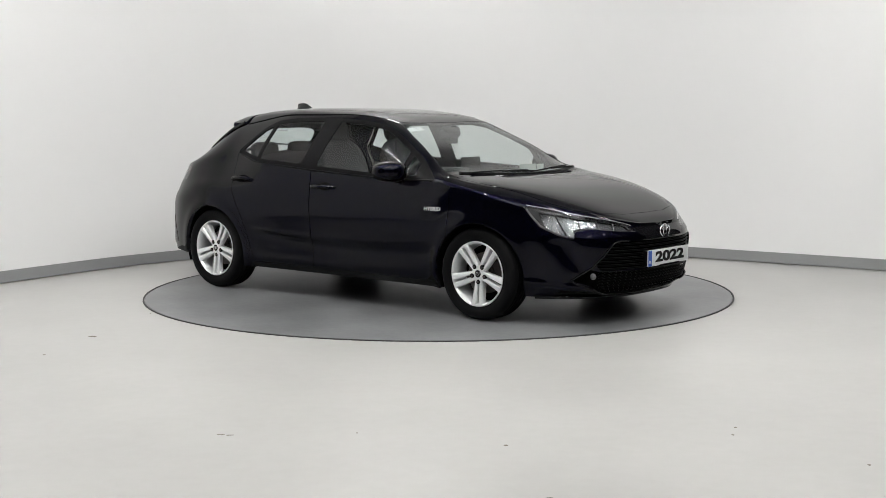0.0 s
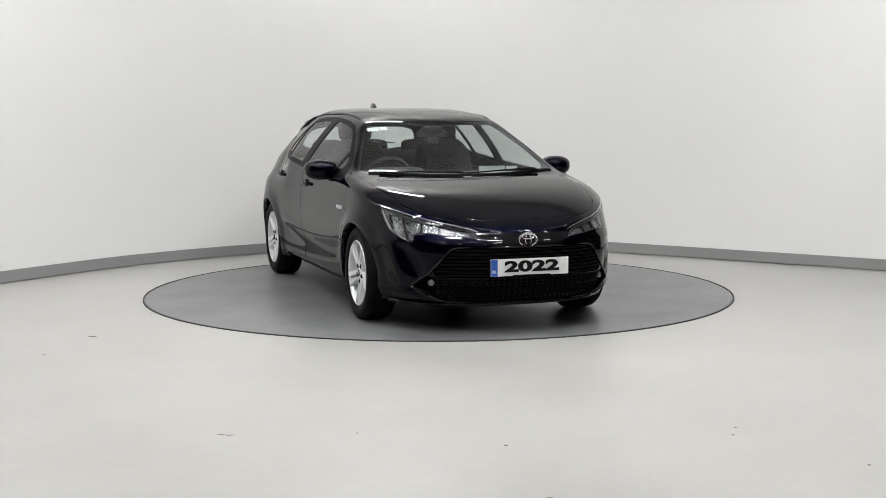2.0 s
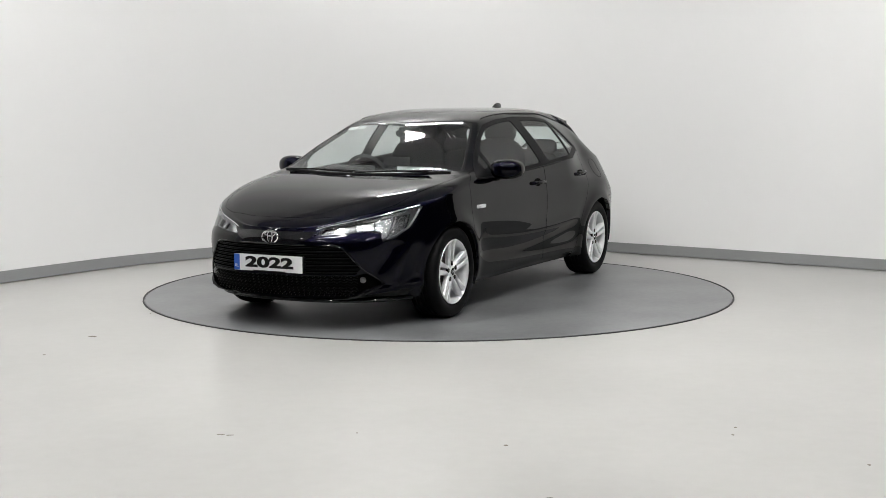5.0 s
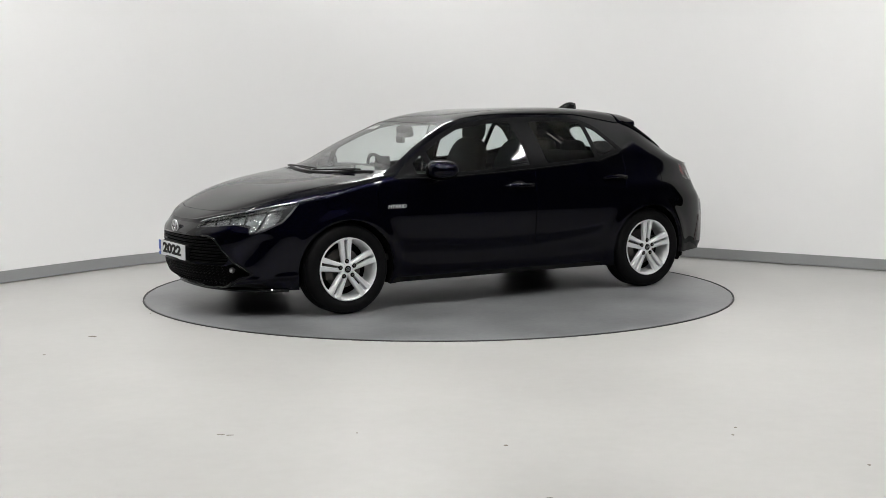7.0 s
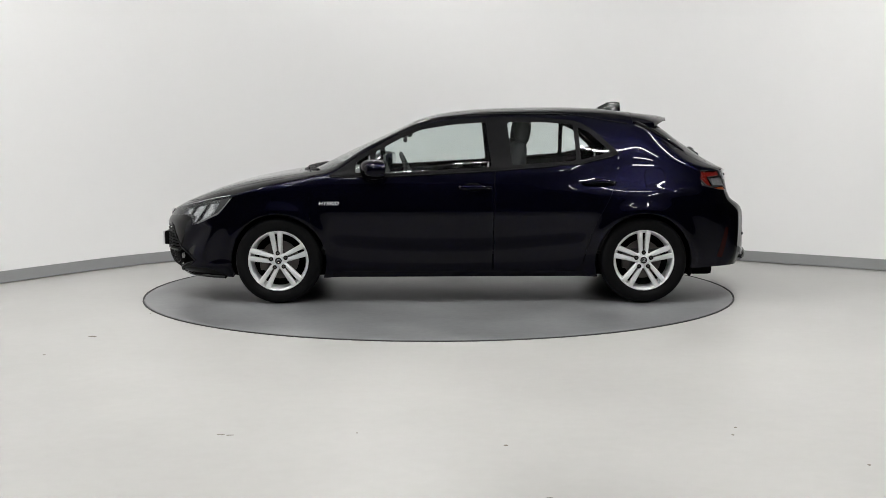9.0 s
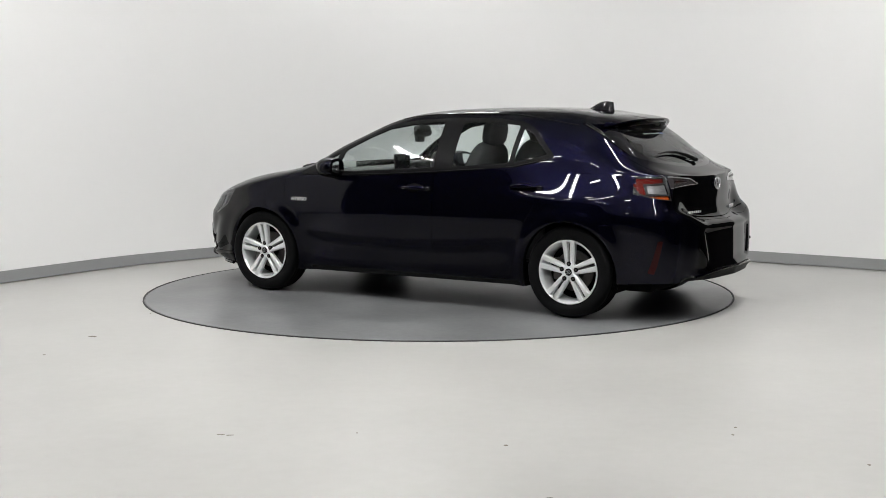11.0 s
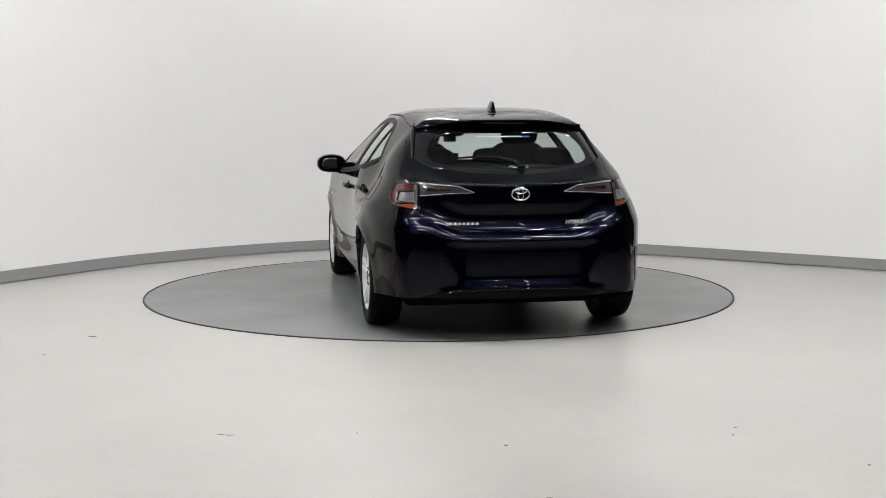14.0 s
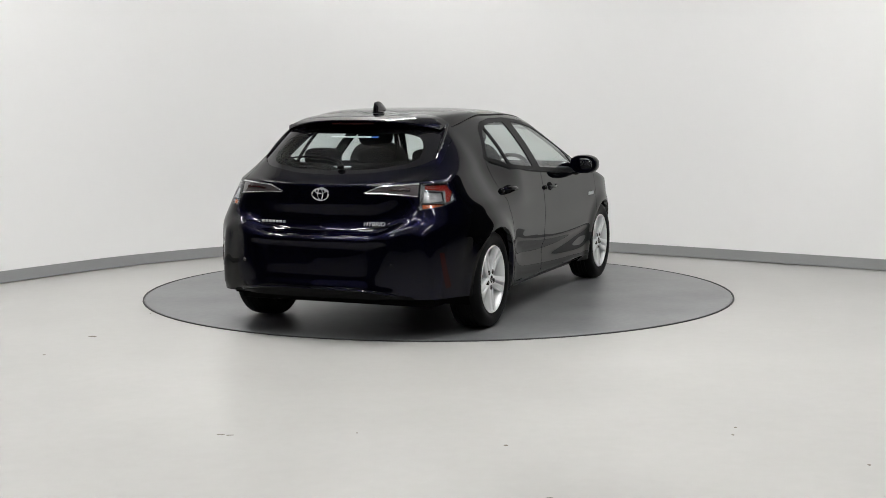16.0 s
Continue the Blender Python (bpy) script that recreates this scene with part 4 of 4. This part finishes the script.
# fuel flap outline on the left rear wing: a black rod as the gap's shade
part("fuel_flap_gap_line", tube([on_side(-1.40 + 0.075 * math.copysign(abs(math.cos(a)) ** 0.7, math.cos(a)), 0.895 + 0.075 * math.copysign(abs(math.sin(a)) ** 0.7, math.sin(a)), -0.0005) for a in np.linspace(0, 2 * math.pi, 49)], 0.0022, 5), VOID, car, "thin black rod painting in the shaded gap round the fuel flap")
# window line mouldings and bonnet vent lines
pair("belt_moulding", tube([on_side(x, z - 0.004, 0.002) for x, z in ((0.93, 0.919), (0.7, 0.919), (0.50, 0.920), (0.1, 0.938), (-0.277, 0.960), (-0.55, 0.980), (-0.87, 1.004), (-1.1, 1.057))], 0.006, 6), SATIN, None, "satin black window moulding")

# roof edge mouldings
pair("roof_moulding", tube([on_top(x, 0.515 + 0.035 * ease(0.2, -1.2, x), 0.0005) for x in np.linspace(0.22, -1.24, 24)], 0.005, 6), SATIN, None, "narrow black roof edge moulding")
# printed strips on the rear window
for y0, y1, z0, tall, mat in ((0.17, -0.12, 1.232, 0.009, WHITE), (-0.125, -0.17, 1.232, 0.010, PLATE_BLUE), (0.02, -0.10, 1.052, 0.004, WHITE), (0.0, -0.10, 1.043, 0.003, WHITE)):
    sb = bmesh.new()
    run = [on_rear(y0 + (y1 - y0) * k / 6, z0, -0.007) for k in range(7)]
    low_run = [on_rear(y0 + (y1 - y0) * k / 6, z0 - tall, -0.007) for k in range(7)]
    va, vb = [sb.verts.new(p) for p in run], [sb.verts.new(p) for p in low_run]
    for k in range(6):
        sb.faces.new((va[k], va[k + 1], vb[k + 1], vb[k]))
    ex = bmesh.ops.extrude_face_region(sb, geom=sb.faces[:])
    bmesh.ops.translate(sb, vec=(0.001, 0, 0), verts=[v for v in ex["geom"] if isinstance(v, bmesh.types.BMVert)])
    part("window_sticker", sb, mat, tailgate, "small printed strip inside the rear window", smooth=False)

# roof spoiler, fin, wipers
bm = bmesh.new()
rows = []
for k in range(37):
    y = -0.545 + 1.09 * k / 36
    f = abs(y) / 0.545
    lead = on_top(-1.27, y * 0.97, 0.0015)
    drop = 0.055 * f ** 3
    tip = -1.580 + 0.15 * f ** 2.5
    rows.append([bm.verts.new(q) for q in ((lead.x, y, lead.z - 0.012), (lead.x, y, lead.z), (-1.36, y, on_top(-1.27, y * 0.97).z - 0.012 + 0.004 * f), ((tip - 1.36) / 2 - 0.03, y, 1.352 - drop - 0.003), (tip, y, 1.330 - drop), (tip - 0.002, y, 1.322 - drop), (tip + 0.03, y, 1.305 - drop), (-1.46, y, 1.262 - drop), (-1.40, y, 1.26 - drop))])
for a, b in zip(rows, rows[1:]):
    for k in range(9):
        bm.faces.new((a[k], b[k], b[(k + 1) % 9], a[(k + 1) % 9]))
bm.faces.new(rows[0][::-1])
bm.faces.new(rows[-1])
bmesh.ops.recalc_face_normals(bm, faces=bm.faces)
part("roof_spoiler", bm, PAINT, tailgate, "body-coloured roof spoiler lip")
pair("side_spoiler", tube([on_rear(y, z, 0.004) for y, z in ((0.535, 1.290), (0.565, 1.235), (0.585, 1.160), (0.602, 1.085))], [0.015, 0.015, 0.010, 0.003], 10), BLACK, (tailgate, tailgate), "gloss black fin beside the rear window")
part("high_brake_light", box((0.012, 0.30, 0.012), (-1.572, 0, 1.307), 0.004), DIMRED, tailgate, "slim red brake light")
fin = bmesh.new()
rows = []
for x, h, w in ((-1.060, 0.0, 0.006), (-1.10, 0.026, 0.018), (-1.14, 0.050, 0.021), (-1.175, 0.062, 0.021), (-1.21, 0.066, 0.020), (-1.245, 0.066, 0.018), (-1.25, 0.02, 0.018)):
    z = top_at(x) - 0.004
    rows.append([fin.verts.new((x, s * w * q, z + (h + 0.004) * r)) for s, q, r in ((1, 1, 0), (1, 0.75, 0.35), (1, 0.22, 0.95), (1, 0.0, 1.0), (-1, 0.22, 0.95), (-1, 0.75, 0.35), (-1, 1, 0))])
for a, b in zip(rows, rows[1:]):
    for k in range(6):
        fin.faces.new((a[k], a[k + 1], b[k + 1], b[k]))
fin.faces.new(rows[-1])
bmesh.ops.recalc_face_normals(fin, faces=fin.faces)
part("roof_antenna", fin, BLACK, car, "black shark-fin roof antenna", angle=50)
for y0, y1 in ((-0.62, -0.03), (-0.02, 0.55)):
    part("wiper", join(tube([on_top(1.165 - 0.13 * abs(y0 + (y1 - y0) * t) - 0.035 * t, y0 + (y1 - y0) * t, 0.012) for t in np.linspace(0, 1, 14)], 0.0055, 6), tube([on_top(1.175 - 0.12 * abs(y1 * q) - 0.05 * (1 - q), y1 - (y1 - y0) * (1 - q) * 0.5, 0.016) for q in np.linspace(0.0, 1.0, 8)], 0.0065, 6)), SATIN, car, "black wiper arm and blade")
part("cowl_cover", tube([on_top(1.185 - 0.16 * (y / 0.7) ** 2, y, -0.004) for y in np.linspace(-0.68, 0.68, 27)], 0.016, 8), SATIN, car, "black plastic cowl under the windscreen")
pts = [on_rear(y, z, 0.012) for y, z in ((0.37, 1.082), (0.25, 1.090), (0.10, 1.085), (0.0, 1.065), (-0.05, 1.035))]
part("rear_wiper", join(tube(pts, [0.004, 0.007, 0.010, 0.013, 0.015], 8), capsule((0.018, 0.024, 0.014), on_rear(-0.05, 1.03, 0.014), 2.4, None, 10)), SATIN, tailgate, "black rear wiper arm")

# tail lights
T = []
for me in pull(("tail_light",) + tuple(TAIL_CELLS), "sides", lip=0.0, push=0.001):
    T.append(part("tail_light", me, LENS, car, "clear and red outer tail light", smooth=False))
for lens, me in zip(T, pull("tail_light", "sides", lip=-0.022, push=-0.022)):
    part("lamp_housing", me, LAMPDARK, lens, smooth=False)
for cell, mat, shown, words in (("tail_cell_edge", LAMPGREY, "reflector", "clear outer lamp edge"), ("tail_cell_red", REDLENS, "red_light_guide", "red light guide"), ("tail_cell_silver", LAMPGREY, "reflector", "silvered lamp reflector"), ("tail_cell_orange", AMBER, "orange_indicator", "orange-red indicator block")):
    for lens, me in zip(T, pull(cell, "sides", lip=0.012, push=-0.010, gap=0.002)):
        part(shown, me, mat, lens, words, smooth=False)


def on_tail(run, out, wide):
    return tube([on_rear(y, z, out) for y, z in run], wide, 8)


T2 = panel("tailgate_light", "sides", SMOKE, "smoked inner tail light", lip=0.012, gap=0.001)
pair("chrome_brow", on_tail([(0.604, 0.949), (0.50, 0.942), (0.375, 0.932), (0.28, 0.893)], 0.002, [0.0055, 0.0045, 0.004, 0.002]), CHROME, T2, "thin bright upper edge")
pair("lower_brow", on_tail([(0.604, 0.876), (0.50, 0.884), (0.40, 0.890), (0.29, 0.892)], 0.002, 0.002), CHROME, T2)
pair("red_window", on_tail([(0.56, 0.915), (0.48, 0.913), (0.42, 0.910)], -0.004, [0.012, 0.010, 0.007]), DIMRED, T2, "dark red lamp window")
part("tailgate_fold", tube([on_rear(y, 0.662 + 0.05 * (abs(y) / 0.55) ** 2, 0.003) for y in np.linspace(-0.52, 0.52, 25)], 0.004, 6), BLACK, tailgate)
part("bumper_lip", tube([on_rear(y, 0.325 - 0.03 * (abs(y) / 0.5) ** 3, 0.004) for y in np.linspace(-0.52, 0.52, 25)], 0.008, 8), PAINT, car, "gloss lower edge of the rear bumper")
part("sensor", capsule((0.006, 0.011, 0.011), on_rear(0.50, 0.47, 0.001), 2, None, 8), BLACK, car)
part("sensor", capsule((0.006, 0.011, 0.011), on_rear(-0.50, 0.47, 0.001), 2, None, 8), BLACK, car)

# cabin
def seat(y):
    back = capsule((0.085, 0.245, 0.345), (0, 0, 0), 3.2)
    back.transform(Matrix.Translation((-0.36, y, 0.83)) @ Matrix.Rotation(radians(-16), 4, "Y"))
    head = capsule((0.055, 0.135, 0.098), (0, 0, 0), 3.0)
    head.transform(Matrix.Translation((-0.475, y, 1.225)) @ Matrix.Rotation(radians(-10), 4, "Y"))
    cush = capsule((0.27, 0.25, 0.10), (-0.08, y, 0.52), 3.2)
    s = part("front_seat", back, FABRIC, car, "dark fabric front seat")
    part("headrest", head, FABRIC, s)
    part("cushion", cush, FABRIC, s)
    part("headrest_posts", join(tube([(-0.445, y - 0.05, 1.10), (-0.465, y - 0.05, 1.2)], 0.007), tube([(-0.445, y + 0.05, 1.10), (-0.465, y + 0.05, 1.2)], 0.007)), CHROME, s)


seat(-0.36)
seat(0.36)
bench = part("rear_seat", join(capsule((0.09, 0.62, 0.30), (-1.16, 0, 0.76), 4, Matrix.Rotation(radians(-14), 4, "Y")), capsule((0.28, 0.62, 0.10), (-0.88, 0, 0.52), 4)), FABRIC, car, "dark fabric rear bench")
for y in (-0.40, 0.0, 0.40):
    part("rear_headrest", capsule((0.045, 0.135, 0.065), (-1.225, y, 1.075), 3.2), FABRIC, bench)
part("dashboard", join(box((0.42, 1.42, 0.26), (0.78, 0, 0.81), 0.06, 4), box((0.16, 0.36, 0.09), (0.66, -0.36, 0.935), 0.035, 3), box((0.2, 0.26, 0.35), (0.6, 0, 0.66), 0.04, 3)), DASH, car, "soft black dashboard")
part("display_screen", box((0.014, 0.22, 0.12), (0.585, 0.0, 0.985), 0.008, turn=None), BLACK, car)
ringm = oval(0.178, 0.172, 0.015, (0, 0, 0), FACE_REAR)
ringm.transform(Matrix.Translation((0.40, -0.36, 0.885)) @ Matrix.Rotation(radians(24), 4, "Y"))
wheel_s = part("steering_wheel", ringm, DASH, car, "black steering wheel")
part("steering_hub", capsule((0.03, 0.085, 0.06), (0.42, -0.36, 0.875), 2.6), DASH, wheel_s)
part("steering_spokes", join(tube([(0.415, -0.20, 0.885), (0.42, -0.36, 0.88), (0.415, -0.52, 0.885)], 0.014), tube([(0.42, -0.36, 0.88), (0.46, -0.36, 0.73)], 0.014)), DASH, wheel_s)
part("interior_mirror", join(capsule((0.022, 0.12, 0.034), (0.385, 0.0, 1.215), 3), tube([(0.39, 0, 1.24), (0.385, 0, 1.275)], 0.012)), DASH, car, "black rear-view mirror")
part("camera_cover", join(capsule((0.05, 0.085, 0.030), (0.39, 0, 1.245), 2.6), box((0.03, 0.10, 0.05), (0.42, -0.01, 1.165), 0.01)), DASH, car, "black sensor cover behind the windscreen")
part("headlining", box((1.26, 0.90, 0.015), (-0.53, 0, 1.328), 0.006), material("grey_headlining", (0.30, 0.30, 0.29), 0.9, vary=0.05, scale=20), car, "pale grey roof lining")
part("parcel_shelf", box((0.42, 1.12, 0.02), (-1.48, 0, 0.96), 0.008), DASH, car)
for y in (-0.64, 0.64):
    part("door_lining", box((2.0, 0.04, 0.50), (-0.1, y * 1.22, 0.625), 0.015), DASH, car)
for y0, y1 in ((-0.515, -0.43), (-0.42, -0.365)):
    q = [on_top(x, y, -0.008) for x, y in ((0.405, y0), (0.405, y1), (0.455, y1), (0.455, y0))]
    st = bmesh.new()
    st.faces.new([st.verts.new(p) for p in q])
    r = bmesh.ops.extrude_face_region(st, geom=st.faces[:])
    bmesh.ops.translate(st, vec=(0, 0, -0.001), verts=[v for v in r["geom"] if isinstance(v, bmesh.types.BMVert)])
    part("screen_sticker", st, WHITE, car, "small white sticker inside the windscreen", smooth=False)
part("windscreen_papers", join(box((0.004, 0.20, 0.055), (0.905, 0.28, 0.962), turn=None), box((0.004, 0.085, 0.05), (0.909, 0.43, 0.962))), PAPER, car, "pale papers standing on the dashboard", smooth=False)
tagged(car, "glossy midnight blue five-door hatchback with silver alloy wheels on the turntable", "car")

# ---------------------------------------------------------------- floor marks
bms = []
for x, y, r, k in ((-2.16, -2.01, 0.016, 1.5), (-2.28, -2.61, 0.007, 1.0), (-0.91, -4.48, 0.004, 5.0), (0.28, -4.67, 0.009, 1.0), (1.27, -4.51, 0.006, 1), (1.31, -4.38, 0.006, 1), (1.70, -4.99, 0.007, 1), (-0.36, -4.45, 0.005, 1.0), (-2.0, -1.1, 0.006, 1), (0.4, -5.41, 0.010, 1.4), (-0.95, -4.47, 0.003, 6.0)):
    b = bmesh.new()
    n = 9
    b.faces.new([b.verts.new((x + r * k * math.cos(2 * math.pi * i / n) * random.uniform(0.7, 1.2), y + r * 1.3 * math.sin(2 * math.pi * i / n) * random.uniform(0.6, 1.2), -0.0045)) for i in range(n)])
    ex = bmesh.ops.extrude_face_region(b, geom=b.faces[:])
    bmesh.ops.translate(b, vec=(0, 0, -0.0025), verts=[v for v in ex["geom"] if isinstance(v, bmesh.types.BMVert)])
    bms.append(b)
tagged(part("floor_specks", join(*bms), SPECK, None, smooth=False), "small dark chips and scuffs on the cream floor", "floor marks", kind="stuff")

# ---------------------------------------------------------------- movement
def turn_at(t):
    """The turntable's angle in radians: an even turn."""
    return radians(-38.511) - 0.27520 * t - 0.00045 * (t - 8.0) ** 2


def motions():
    times = [k * 1.0 for k in range(17)]
    walk(car, [(t, Matrix.Rotation(turn_at(t), 4, "Z") @ Matrix.Translation((-0.163, -0.127, 0.0))) for t in times])
    walk(table, [(t, Matrix.Rotation(turn_at(t), 4, "Z")) for t in times])


motions()
